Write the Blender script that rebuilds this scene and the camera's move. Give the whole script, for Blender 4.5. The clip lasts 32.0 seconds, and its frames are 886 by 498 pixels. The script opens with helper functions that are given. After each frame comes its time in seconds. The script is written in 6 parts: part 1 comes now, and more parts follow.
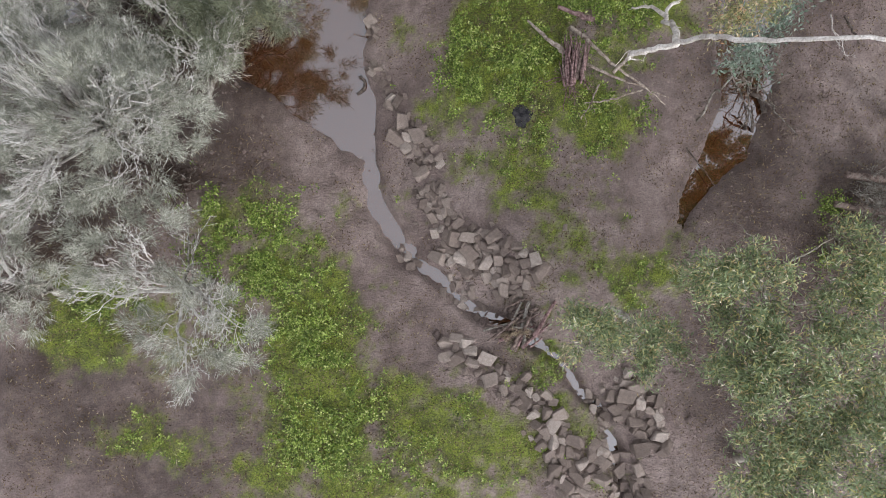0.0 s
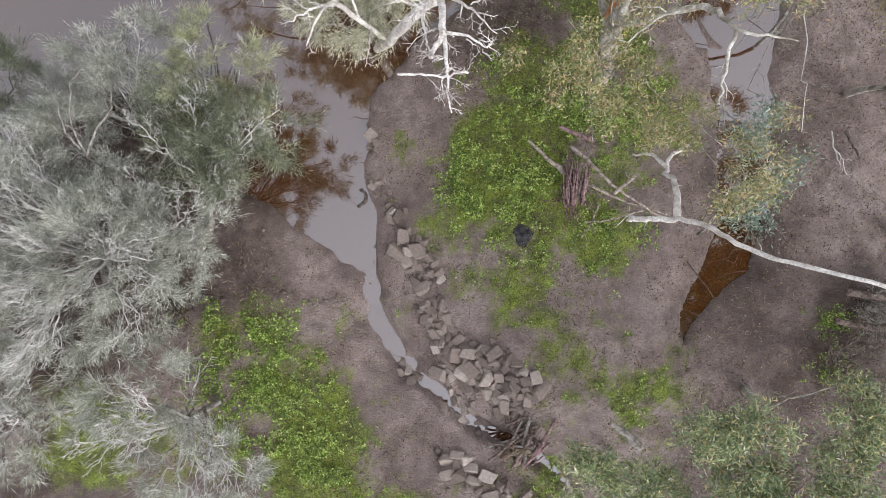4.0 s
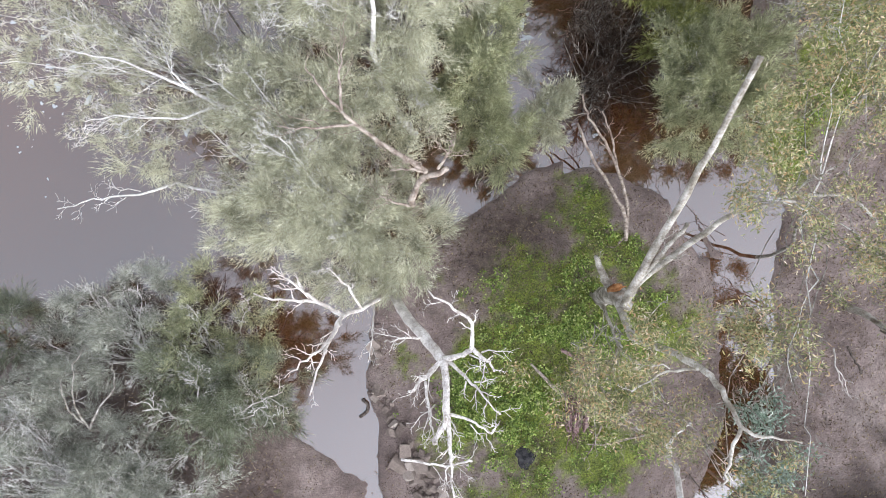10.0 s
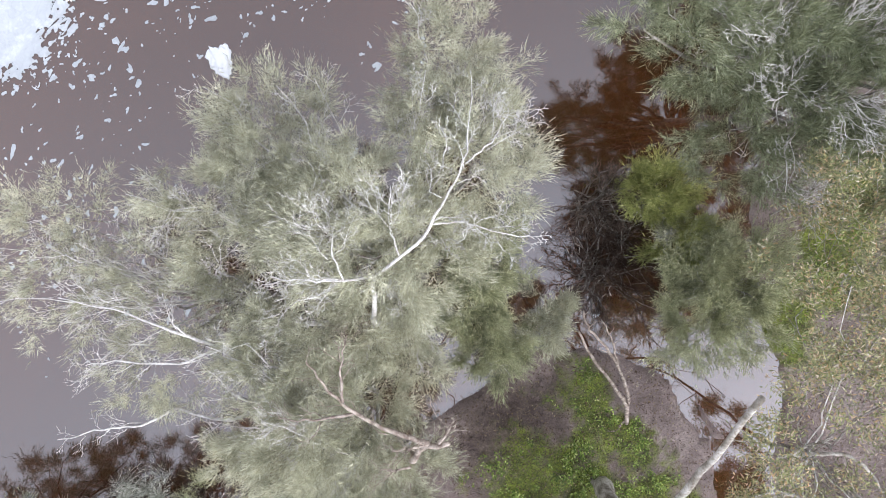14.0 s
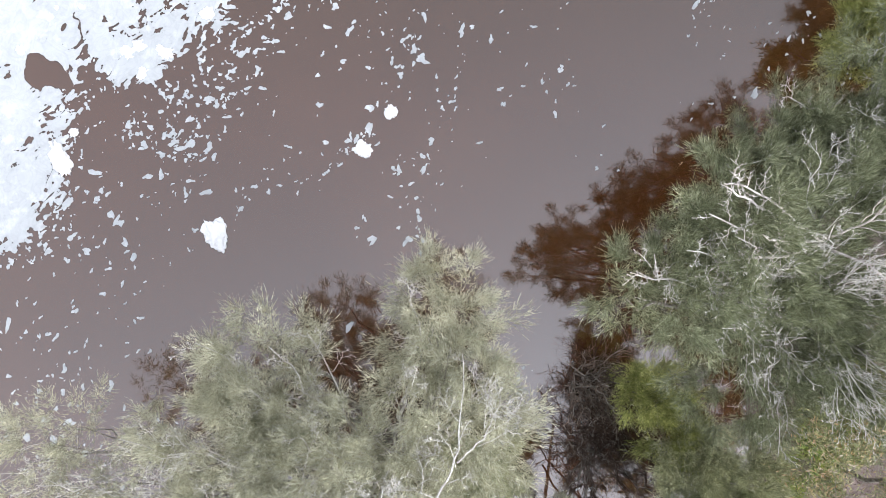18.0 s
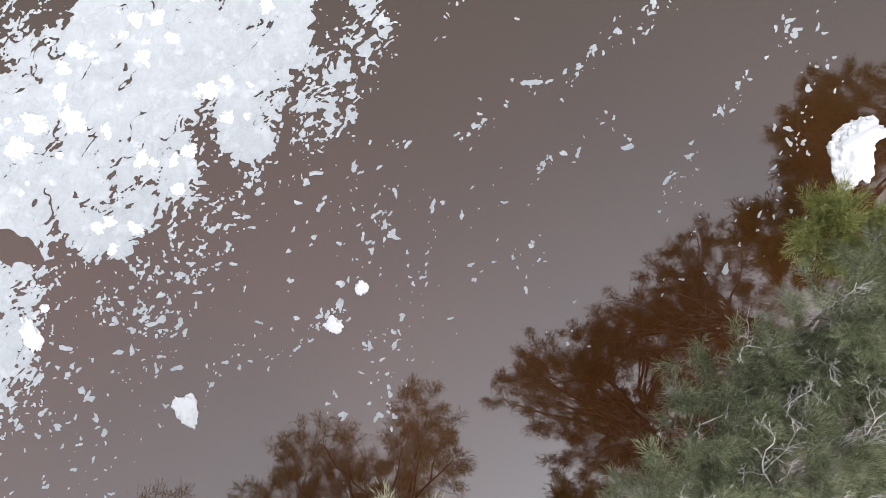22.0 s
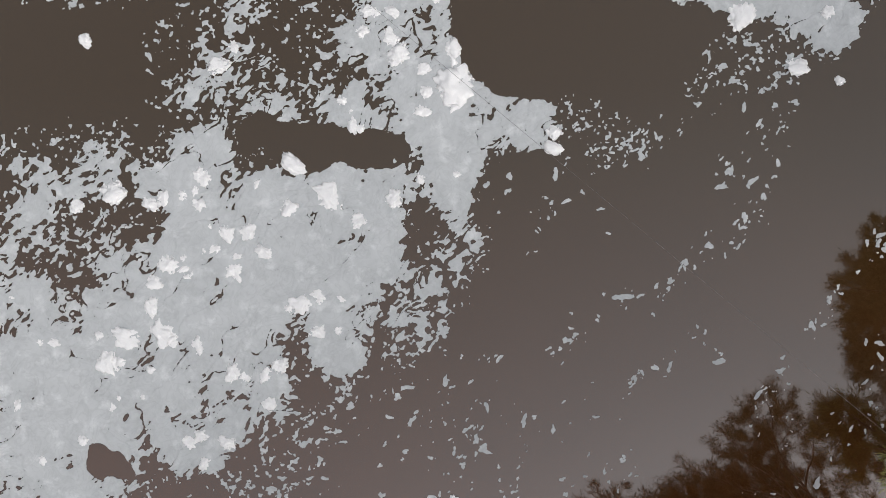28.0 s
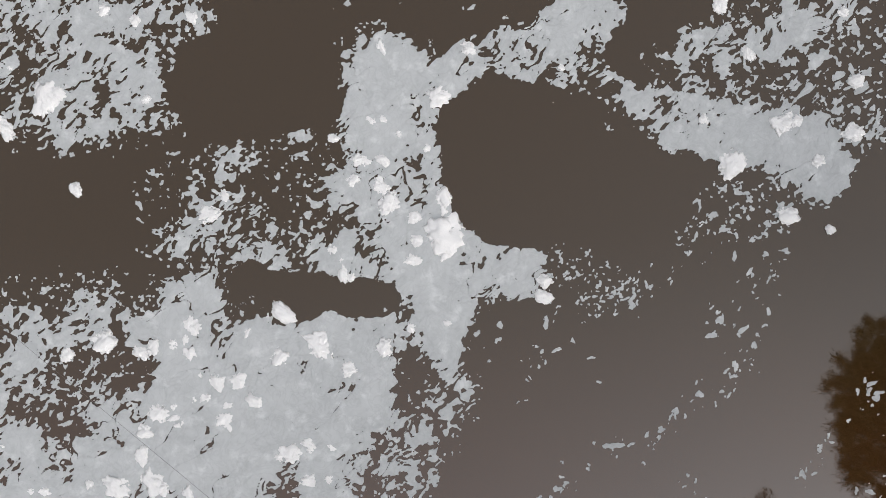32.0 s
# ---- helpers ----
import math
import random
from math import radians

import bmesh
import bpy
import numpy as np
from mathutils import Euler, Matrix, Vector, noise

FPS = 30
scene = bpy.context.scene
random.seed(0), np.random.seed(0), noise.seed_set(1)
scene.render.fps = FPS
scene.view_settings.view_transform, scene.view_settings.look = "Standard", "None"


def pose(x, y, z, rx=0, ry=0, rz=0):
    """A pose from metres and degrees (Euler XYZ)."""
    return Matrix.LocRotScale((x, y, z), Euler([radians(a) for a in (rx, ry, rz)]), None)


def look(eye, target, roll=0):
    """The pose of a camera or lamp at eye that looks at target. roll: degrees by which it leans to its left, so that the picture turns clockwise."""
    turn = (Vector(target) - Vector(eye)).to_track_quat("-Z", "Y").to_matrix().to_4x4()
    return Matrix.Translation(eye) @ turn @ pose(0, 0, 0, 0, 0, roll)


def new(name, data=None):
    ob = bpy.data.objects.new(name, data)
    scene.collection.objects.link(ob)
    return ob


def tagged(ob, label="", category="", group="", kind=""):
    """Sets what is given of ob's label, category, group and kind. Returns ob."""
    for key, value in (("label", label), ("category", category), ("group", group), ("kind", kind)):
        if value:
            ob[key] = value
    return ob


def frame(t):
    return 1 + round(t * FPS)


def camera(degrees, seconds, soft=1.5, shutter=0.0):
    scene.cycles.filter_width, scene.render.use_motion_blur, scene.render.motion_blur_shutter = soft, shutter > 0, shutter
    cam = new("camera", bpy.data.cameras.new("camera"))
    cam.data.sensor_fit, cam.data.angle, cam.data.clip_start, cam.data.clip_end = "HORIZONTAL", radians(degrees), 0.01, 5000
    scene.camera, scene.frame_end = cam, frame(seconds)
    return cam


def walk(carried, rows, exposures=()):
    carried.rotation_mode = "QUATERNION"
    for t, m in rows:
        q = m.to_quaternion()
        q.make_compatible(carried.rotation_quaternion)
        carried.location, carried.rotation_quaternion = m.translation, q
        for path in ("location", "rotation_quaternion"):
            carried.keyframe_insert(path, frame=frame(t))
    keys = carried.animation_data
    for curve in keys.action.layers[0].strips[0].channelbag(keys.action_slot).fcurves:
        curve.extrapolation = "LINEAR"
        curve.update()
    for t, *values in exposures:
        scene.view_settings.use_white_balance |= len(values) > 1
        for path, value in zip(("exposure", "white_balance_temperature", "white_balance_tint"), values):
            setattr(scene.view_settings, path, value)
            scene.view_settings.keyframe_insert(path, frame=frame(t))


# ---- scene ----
import functools

cam = camera(70, 32.0, soft=0.5)

# The flight: straight down from 18 m over the water.
ROWS = [
    (0, 0.00, 0.00), (0.5, -0.01, 0.31), (1, -0.01, 0.65), (1.5, -0.02, 1.02), (2, -0.03, 1.41),
    (2.5, -0.02, 1.84), (3, -0.02, 2.28), (3.5, -0.01, 2.73), (4, -0.02, 3.20), (4.5, -0.02, 3.67),
    (5, -0.03, 4.14), (5.5, -0.04, 4.61), (6, -0.05, 5.08), (6.5, -0.06, 5.54), (7, -0.06, 6.01),
    (7.5, -0.07, 6.51), (8, -0.08, 7.03), (8.5, -0.08, 7.55), (9, -0.08, 8.07), (9.5, -0.08, 8.61),
    (10, -0.08, 9.17), (10.5, -0.09, 9.75), (11, -0.09, 10.36), (11.5, -0.09, 10.98), (12, -0.09, 11.63),
    (12.5, -0.09, 12.28), (13, -0.09, 12.94), (13.5, -0.10, 13.61), (14, -0.10, 14.29), (14.5, -0.11, 14.96),
    (15, -0.12, 15.62), (15.5, -0.12, 16.25), (16, -0.11, 16.86), (16.5, -0.09, 17.45), (17, -0.06, 18.04),
    (17.5, -0.02, 18.63), (18, 0.04, 19.23), (18.5, 0.13, 19.85), (19, 0.23, 20.47), (19.5, 0.35, 21.09),
    (20, 0.47, 21.73), (20.5, 0.60, 22.36), (21, 0.72, 23.00), (21.5, 0.82, 23.62), (22, 0.87, 24.23),
    (22.5, 0.83, 24.80), (23, 0.70, 25.34), (23.5, 0.49, 25.87), (24, 0.22, 26.39), (24.5, -0.10, 26.91),
    (25, -0.45, 27.44), (25.5, -0.81, 27.97), (26, -1.15, 28.48), (26.5, -1.41, 28.98), (27, -1.59, 29.44),
    (27.5, -1.69, 29.89), (28, -1.73, 30.33), (28.5, -1.66, 30.78), (29, -1.48, 31.24), (29.5, -1.25, 31.70),
    (30, -1.08, 32.18), (30.5, -1.03, 32.69), (31, -1.10, 33.26), (31.5, -1.26, 33.89), (32, -1.46, 34.56),
]

walk(cam, [(t, pose(x, y, 18.0)) for t, x, y in ROWS],
     exposures=[(0, -0.28, 6250, 13), (3, -0.19, 6250, 13), (6, 0.10, 6100, 12), (9, 0.23, 6000, 12), (13, 0.20, 5980, 15), (15.5, 0.12, 6020, 15), (18, 0.20, 6200, 13),
                (21, 0.03, 6300, 13), (23, -0.24, 6500, 13), (25, -0.62, 6550, 12), (28, -0.90, 6700, 12), (32, -0.90, 6700, 12)])

# ---- world and sun: a bright overcast sky ----
world = bpy.data.worlds.new("overcast_sky")
scene.world = world
world.use_nodes = True
wn = world.node_tree
wn.nodes.clear()
sky = wn.nodes.new("ShaderNodeTexSky")
sky.sky_type, sky.sun_disc = "NISHITA", False
sky.sun_elevation, sky.sun_rotation = radians(32), radians(140)
sky.dust_density, sky.air_density = 1.6, 1.0
grey = wn.nodes.new("ShaderNodeHueSaturation")
grey.inputs["Saturation"].default_value = 0.16
back = wn.nodes.new("ShaderNodeBackground")
back.inputs["Strength"].default_value = 0.15
wout = wn.nodes.new("ShaderNodeOutputWorld")
wn.links.new(sky.outputs[0], grey.inputs["Color"])
# Cloud cover: the zenith is brighter than the horizon.
wtc = wn.nodes.new("ShaderNodeTexCoord")
wxyz = wn.nodes.new("ShaderNodeSeparateXYZ")
wn.links.new(wtc.outputs["Generated"], wxyz.inputs[0])
wmap = wn.nodes.new("ShaderNodeMapRange")
wmap.interpolation_type = "SMOOTHSTEP"
wmap.inputs["From Min"].default_value, wmap.inputs["From Max"].default_value = 0.25, 1.05
wmap.inputs["To Min"].default_value, wmap.inputs["To Max"].default_value = 1.9, 3.6
wn.links.new(wxyz.outputs["Z"], wmap.inputs["Value"])
wmul = wn.nodes.new("ShaderNodeVectorMath")
wmul.operation = "SCALE"
wn.links.new(grey.outputs[0], wmul.inputs[0])
wn.links.new(wmap.outputs[0], wmul.inputs["Scale"])
wn.links.new(wmul.outputs[0], back.inputs["Color"])
wn.links.new(back.outputs[0], wout.inputs["Surface"])
sun = new("sun", bpy.data.lights.new("sun", "SUN"))
sun.data.energy, sun.data.angle, sun.data.color = 0.9, radians(24), (1.0, 0.97, 0.93)
sun.matrix_world = look((0, 0, 60), (-27.3, 32.5, 33.5))

# ---- materials ----


def mat_base(name, rough=0.8, spec=0.3):
    m = bpy.data.materials.new(name)
    m.use_nodes = True
    nt = m.node_tree
    b = nt.nodes["Principled BSDF"]
    b.inputs["Roughness"].default_value = rough
    b.inputs["Specular IOR Level"].default_value = spec
    return m, nt, b


def noise_node(nt, scale, detail=4.0, coords="Object", rough=0.55, stretch=None):
    tc = nt.nodes.new("ShaderNodeTexCoord")
    n = nt.nodes.new("ShaderNodeTexNoise")
    n.inputs["Scale"].default_value = scale
    n.inputs["Detail"].default_value = detail
    n.inputs["Roughness"].default_value = rough
    src = tc.outputs[coords]
    if stretch:
        mp = nt.nodes.new("ShaderNodeMapping")
        mp.inputs["Scale"].default_value = stretch
        nt.links.new(src, mp.inputs["Vector"])
        src = mp.outputs[0]
    nt.links.new(src, n.inputs["Vector"])
    return n.outputs["Fac"]


def ramp(nt, fac, stops):
    r = nt.nodes.new("ShaderNodeValToRGB")
    els = r.color_ramp.elements
    while len(els) < len(stops):
        els.new(0.5)
    for e, (p, c) in zip(els, stops):
        e.position, e.color = p, (*c, 1)
    nt.links.new(fac, r.inputs["Fac"])
    return r.outputs["Color"]


def mix(nt, fac, a, b, mode="MIX"):
    m = nt.nodes.new("ShaderNodeMix")
    m.data_type, m.blend_type = "RGBA", mode
    for sock, v in ((m.inputs[0], fac), (m.inputs[6], a), (m.inputs[7], b)):
        if isinstance(v, (int, float)):
            sock.default_value = v
        elif isinstance(v, tuple):
            sock.default_value = (*v, 1)
        else:
            nt.links.new(v, sock)
    return m.outputs[2]


def bump(nt, b, height, strength, dist):
    n = nt.nodes.new("ShaderNodeBump")
    n.inputs["Strength"].default_value = strength
    n.inputs["Distance"].default_value = dist
    nt.links.new(height, n.inputs["Height"])
    nt.links.new(n.outputs[0], b.inputs["Normal"])


def leaf_mat(name, stops, rough=0.6, spec=0.25, glow=0.06):
    """Leaves: each one takes its own tint; some light passes through."""
    m, nt, b = mat_base(name, rough, spec)
    geo = nt.nodes.new("ShaderNodeNewGeometry")
    c = ramp(nt, geo.outputs["Random Per Island"], stops)
    # Noise clumps put extra light and dark of the foliage into its colour.
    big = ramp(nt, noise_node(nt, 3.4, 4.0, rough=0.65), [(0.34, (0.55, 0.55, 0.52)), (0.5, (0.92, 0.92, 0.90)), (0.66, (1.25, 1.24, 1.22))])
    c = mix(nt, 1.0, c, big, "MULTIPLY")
    nt.links.new(c, b.inputs["Base Color"])
    t = nt.nodes.new("ShaderNodeBsdfTranslucent")
    nt.links.new(c, t.inputs["Color"])
    ms = nt.nodes.new("ShaderNodeMixShader")
    ms.inputs[0].default_value = glow
    out = nt.nodes["Material Output"]
    nt.links.new(b.outputs[0], ms.inputs[1])
    nt.links.new(t.outputs[0], ms.inputs[2])
    nt.links.new(ms.outputs[0], out.inputs["Surface"])
    return m


def bark_mat(name, dark, light, scale=9.0, rough=0.85):
    m, nt, b = mat_base(name, rough, 0.2)
    n1 = noise_node(nt, scale, 5.0, stretch=(1, 1, 0.35))
    n2 = noise_node(nt, scale * 5, 3.0)
    c = ramp(nt, n1, [(0.36, dark), (0.5, tuple((a + l) / 2 for a, l in zip(dark, light))), (0.62, light)])
    c = mix(nt, 1.0, c, ramp(nt, n2, [(0.34, (0.66, 0.62, 0.57)), (0.56, (1, 1, 1))]), "MULTIPLY")
    nt.links.new(c, b.inputs["Base Color"])
    bump(nt, b, n2, 0.5, 0.01)
    return m


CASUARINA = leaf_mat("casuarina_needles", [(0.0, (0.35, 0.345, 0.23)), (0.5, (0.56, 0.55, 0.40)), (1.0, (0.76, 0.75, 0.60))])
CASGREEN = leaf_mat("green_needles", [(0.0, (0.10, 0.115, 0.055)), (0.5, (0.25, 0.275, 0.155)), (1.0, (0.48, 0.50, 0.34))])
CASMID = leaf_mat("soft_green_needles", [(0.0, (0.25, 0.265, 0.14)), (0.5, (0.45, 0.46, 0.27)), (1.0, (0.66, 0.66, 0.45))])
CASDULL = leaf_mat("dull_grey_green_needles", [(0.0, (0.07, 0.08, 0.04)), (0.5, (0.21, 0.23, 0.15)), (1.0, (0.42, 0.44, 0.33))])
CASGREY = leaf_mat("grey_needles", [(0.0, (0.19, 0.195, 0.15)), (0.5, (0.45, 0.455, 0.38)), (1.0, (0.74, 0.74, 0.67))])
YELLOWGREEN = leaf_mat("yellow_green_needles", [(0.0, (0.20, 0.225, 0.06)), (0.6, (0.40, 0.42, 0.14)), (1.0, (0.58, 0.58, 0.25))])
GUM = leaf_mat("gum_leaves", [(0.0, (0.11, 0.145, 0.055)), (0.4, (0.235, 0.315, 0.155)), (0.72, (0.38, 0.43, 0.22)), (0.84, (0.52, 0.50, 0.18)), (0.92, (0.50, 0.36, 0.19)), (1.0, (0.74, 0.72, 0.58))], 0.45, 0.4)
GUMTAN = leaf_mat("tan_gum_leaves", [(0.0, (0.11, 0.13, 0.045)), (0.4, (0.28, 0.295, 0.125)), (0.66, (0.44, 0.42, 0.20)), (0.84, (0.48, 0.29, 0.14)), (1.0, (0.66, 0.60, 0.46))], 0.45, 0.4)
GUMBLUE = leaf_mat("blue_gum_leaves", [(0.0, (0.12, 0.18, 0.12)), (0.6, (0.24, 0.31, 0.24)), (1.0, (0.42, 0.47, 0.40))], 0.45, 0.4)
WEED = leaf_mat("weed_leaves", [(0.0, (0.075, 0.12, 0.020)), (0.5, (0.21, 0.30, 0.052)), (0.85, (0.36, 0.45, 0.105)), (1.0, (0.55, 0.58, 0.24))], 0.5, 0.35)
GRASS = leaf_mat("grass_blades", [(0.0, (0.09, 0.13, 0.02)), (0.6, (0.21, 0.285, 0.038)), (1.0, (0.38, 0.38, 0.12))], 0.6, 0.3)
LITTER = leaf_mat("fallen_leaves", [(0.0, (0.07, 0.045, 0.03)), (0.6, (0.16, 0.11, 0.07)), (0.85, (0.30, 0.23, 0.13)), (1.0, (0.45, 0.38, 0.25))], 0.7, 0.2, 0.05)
BARK = bark_mat("grey_bark", (0.14, 0.12, 0.10), (0.40, 0.38, 0.34))
BARKDARK = bark_mat("dark_bark", (0.05, 0.04, 0.035), (0.17, 0.14, 0.12))
BARKWHITE = bark_mat("white_gum_bark", (0.22, 0.195, 0.155), (0.60, 0.57, 0.51), 5.0)
DEADWOOD = bark_mat("bleached_dead_wood", (0.50, 0.455, 0.42), (0.86, 0.82, 0.78), 6.0)
TWIGPALE = bark_mat("pale_twigs", (0.50, 0.48, 0.45), (0.84, 0.82, 0.79), 4.0)
TWIGBROWN = bark_mat("brown_twigs", (0.08, 0.062, 0.05), (0.31, 0.25, 0.20), 4.0)
TWIGDARK = bark_mat("dark_dead_twigs", (0.035, 0.022, 0.016), (0.12, 0.085, 0.065), 4.0)
LOGWOOD = bark_mat("wet_drift_wood", (0.085, 0.062, 0.052), (0.30, 0.235, 0.205), 11.0)
WEATHERED = bark_mat("weathered_branch_wood", (0.20, 0.155, 0.125), (0.52, 0.45, 0.385), 10.0)
TORN = bark_mat("torn_stump_wood", (0.11, 0.062, 0.060), (0.36, 0.25, 0.24), 13.0)
STALK = bark_mat("dry_reed_stalks", (0.16, 0.12, 0.08), (0.42, 0.34, 0.24), 6.0)
BROKEN = bark_mat("fresh_broken_wood", (0.35, 0.14, 0.05), (0.62, 0.33, 0.15), 12.0)


def ground_mat():
    m, nt, b = mat_base("mud_and_turf", 0.75, 0.5)
    big, mid, fine = noise_node(nt, 0.5, 5.0), noise_node(nt, 2.2, 9.0, rough=0.66), noise_node(nt, 22.0, 6.0, rough=0.6)
    mud = ramp(nt, big, [(0.32, (0.215, 0.162, 0.146)), (0.5, (0.298, 0.233, 0.211)), (0.7, (0.38, 0.307, 0.279))])
    mud = mix(nt, mid, mix(nt, 1.0, mud, (0.62, 0.59, 0.575), "MULTIPLY"), mix(nt, 1.0, mud, (1.38, 1.375, 1.36), "MULTIPLY"))
    mud = mix(nt, 0.34, mud, ramp(nt, fine, [(0.36, (0.2, 0.18, 0.18)), (0.5, (0.5, 0.5, 0.5)), (0.66, (0.85, 0.84, 0.82))]), "OVERLAY")
    wet = ramp(nt, noise_node(nt, 1.1, 9.0, rough=0.72), [(0.38, (0.70, 0.68, 0.67)), (0.62, (1, 1, 1))])
    mud = mix(nt, 1.0, mud, wet, "MULTIPLY")
    turf = ramp(nt, mid, [(0.34, (0.09, 0.096, 0.026)), (0.52, (0.18, 0.22, 0.032)), (0.7, (0.28, 0.33, 0.047))])
    turf = mix(nt, 0.9, turf, ramp(nt, noise_node(nt, 24.0, 5.0, rough=0.7), [(0.35, (0.15, 0.15, 0.15)), (0.5, (0.5, 0.5, 0.48)), (0.66, (0.85, 0.85, 0.75))]), "OVERLAY")
    at = nt.nodes.new("ShaderNodeAttribute")
    at.attribute_name = "turf"
    # Darkens mud for dark soil and for shade painted under trees.
    soil_shade = nt.nodes.new("ShaderNodeAttribute")
    soil_shade.attribute_name = "soil_shade"
    mud = mix(nt, soil_shade.outputs["Fac"], mud, mix(nt, 1.0, mud, (0.36, 0.32, 0.29), "MULTIPLY"))
    c = mix(nt, at.outputs["Fac"], mud, turf)
    nt.links.new(c, b.inputs["Base Color"])
    # wet patches shine
    nt.links.new(ramp(nt, noise_node(nt, 0.9, 6.0, rough=0.6), [(0.40, (0.40, 0.40, 0.40)), (0.58, (0.78, 0.78, 0.78))]), b.inputs["Roughness"])
    h = nt.nodes.new("ShaderNodeMath")
    h.operation = "ADD"
    nt.links.new(mid, h.inputs[0])
    nt.links.new(fine, h.inputs[1])
    bump(nt, b, h.outputs[0], 1.0, 0.11)
    return m


def water_mat():
    """Tannin-stained water. Weaker sky reflection along Y is put into its gloss."""
    m, nt, b = mat_base("tannin_water", 0.02, 0.5)
    n = noise_node(nt, 0.35, 3.0)
    c = ramp(nt, n, [(0.3, (0.066, 0.022, 0.006)), (0.7, (0.078, 0.028, 0.009))])
    b.inputs["IOR"].default_value = 2.35
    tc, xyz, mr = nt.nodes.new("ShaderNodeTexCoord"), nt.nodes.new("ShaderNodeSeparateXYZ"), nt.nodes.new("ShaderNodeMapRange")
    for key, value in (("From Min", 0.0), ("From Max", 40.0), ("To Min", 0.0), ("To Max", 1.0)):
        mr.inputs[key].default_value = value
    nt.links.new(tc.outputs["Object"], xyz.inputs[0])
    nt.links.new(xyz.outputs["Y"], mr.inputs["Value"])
    # Gloss steps down along Y to dim the mirrored sky by place.
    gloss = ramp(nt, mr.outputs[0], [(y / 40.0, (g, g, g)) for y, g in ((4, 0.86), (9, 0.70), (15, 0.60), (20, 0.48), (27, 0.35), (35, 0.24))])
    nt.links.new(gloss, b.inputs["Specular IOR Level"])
    # Base colour turns less red between Y 23 and 33.
    far_tint = nt.nodes.new("ShaderNodeMapRange")
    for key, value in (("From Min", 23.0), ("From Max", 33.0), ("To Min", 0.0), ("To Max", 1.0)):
        far_tint.inputs[key].default_value = value
    nt.links.new(xyz.outputs["Y"], far_tint.inputs["Value"])
    nt.links.new(mix(nt, far_tint.outputs[0], c, (0.046, 0.026, 0.009)), b.inputs["Base Color"])
    bump(nt, b, noise_node(nt, 1.6, 2.0), 0.03, 0.02)
    return m


def foam_mat(name, lo, hi, scale, thick=None):
    m, nt, b = mat_base(name, 0.7, 0.3)
    n1, n2 = noise_node(nt, scale, 6.0, rough=0.65), noise_node(nt, scale * 9, 3.0)
    c = mix(nt, n2, ramp(nt, n1, [(0.3, lo), (0.7, hi)]), hi)
    pale = ramp(nt, noise_node(nt, scale * 1.25, 5.0, rough=0.6), [(0.54, (0, 0, 0)), (0.74, (0.6, 0.6, 0.6))])
    c = mix(nt, pale, c, (0.84, 0.86, 0.865))
    tc = nt.nodes.new("ShaderNodeTexCoord")
    if thick:
        sep, rise = nt.nodes.new("ShaderNodeSeparateXYZ"), nt.nodes.new("ShaderNodeMapRange")
        for key, value in (("From Min", thick[0]), ("From Max", thick[1]), ("To Min", 0.0), ("To Max", 0.30)):
            rise.inputs[key].default_value = value
        nt.links.new(tc.outputs["Object"], sep.inputs[0])
        nt.links.new(sep.outputs["Z"], rise.inputs["Value"])
        c = mix(nt, rise.outputs[0], c, (0.80, 0.82, 0.83))
    vein = nt.nodes.new("ShaderNodeTexNoise")
    for key, value in (("Scale", scale * 1.1), ("Detail", 6.0), ("Distortion", 2.4)):
        vein.inputs[key].default_value = value
    nt.links.new(tc.outputs["Object"], vein.inputs["Vector"])
    c = mix(nt, 1.0, c, ramp(nt, vein.outputs["Fac"], [(0.44, (1, 1, 1)), (0.49, (0.93, 0.933, 0.933)), (0.51, (0.93, 0.933, 0.933)), (0.56, (1, 1, 1))]), "MULTIPLY")
    nt.links.new(c, b.inputs["Base Color"])
    bump(nt, b, n2, 0.4, 0.02)
    return m


def rock_mat():
    m, nt, b = mat_base("quarried_rock", 0.8, 0.3)
    info = nt.nodes.new("ShaderNodeObjectInfo")
    c = ramp(nt, info.outputs["Random"], [(0.0, (0.17, 0.137, 0.12)), (0.35, (0.26, 0.212, 0.187)), (0.75, (0.345, 0.29, 0.258)), (1.0, (0.50, 0.44, 0.40))])
    n1, n2 = noise_node(nt, 2.6, 7.0, rough=0.7), noise_node(nt, 13.0, 5.0, rough=0.7)
    c = mix(nt, n1, mix(nt, 1.0, c, (0.42, 0.385, 0.36), "MULTIPLY"), mix(nt, 1.0, c, (1.35, 1.34, 1.31), "MULTIPLY"))
    c = mix(nt, 0.55, c, ramp(nt, n2, [(0.3, (0.4, 0.39, 0.38)), (0.7, (0.75, 0.75, 0.74))]), "OVERLAY")
    nt.links.new(c, b.inputs["Base Color"])
    bump(nt, b, n2, 0.9, 0.05)
    return m


GROUND, WATER, ROCK = ground_mat(), water_mat(), rock_mat()
FOAM = foam_mat("grey_foam_film", (0.39, 0.41, 0.42), (0.52, 0.545, 0.555), 1.6, (0.010, 0.030))
CLUMP = foam_mat("white_foam", (0.93, 0.935, 0.935), (0.97, 0.97, 0.97), 6.0)
CHAR, ct, cb = mat_base("black_ash", 0.95, 0.1)
ct.links.new(ramp(ct, noise_node(ct, 9.0, 5.0), [(0.35, (0.02, 0.02, 0.022)), (0.75, (0.09, 0.085, 0.085))]), cb.inputs["Base Color"])
WIRE = bark_mat("grey_cable", (0.12, 0.12, 0.12), (0.2, 0.2, 0.2))

# ---- mesh tools ----


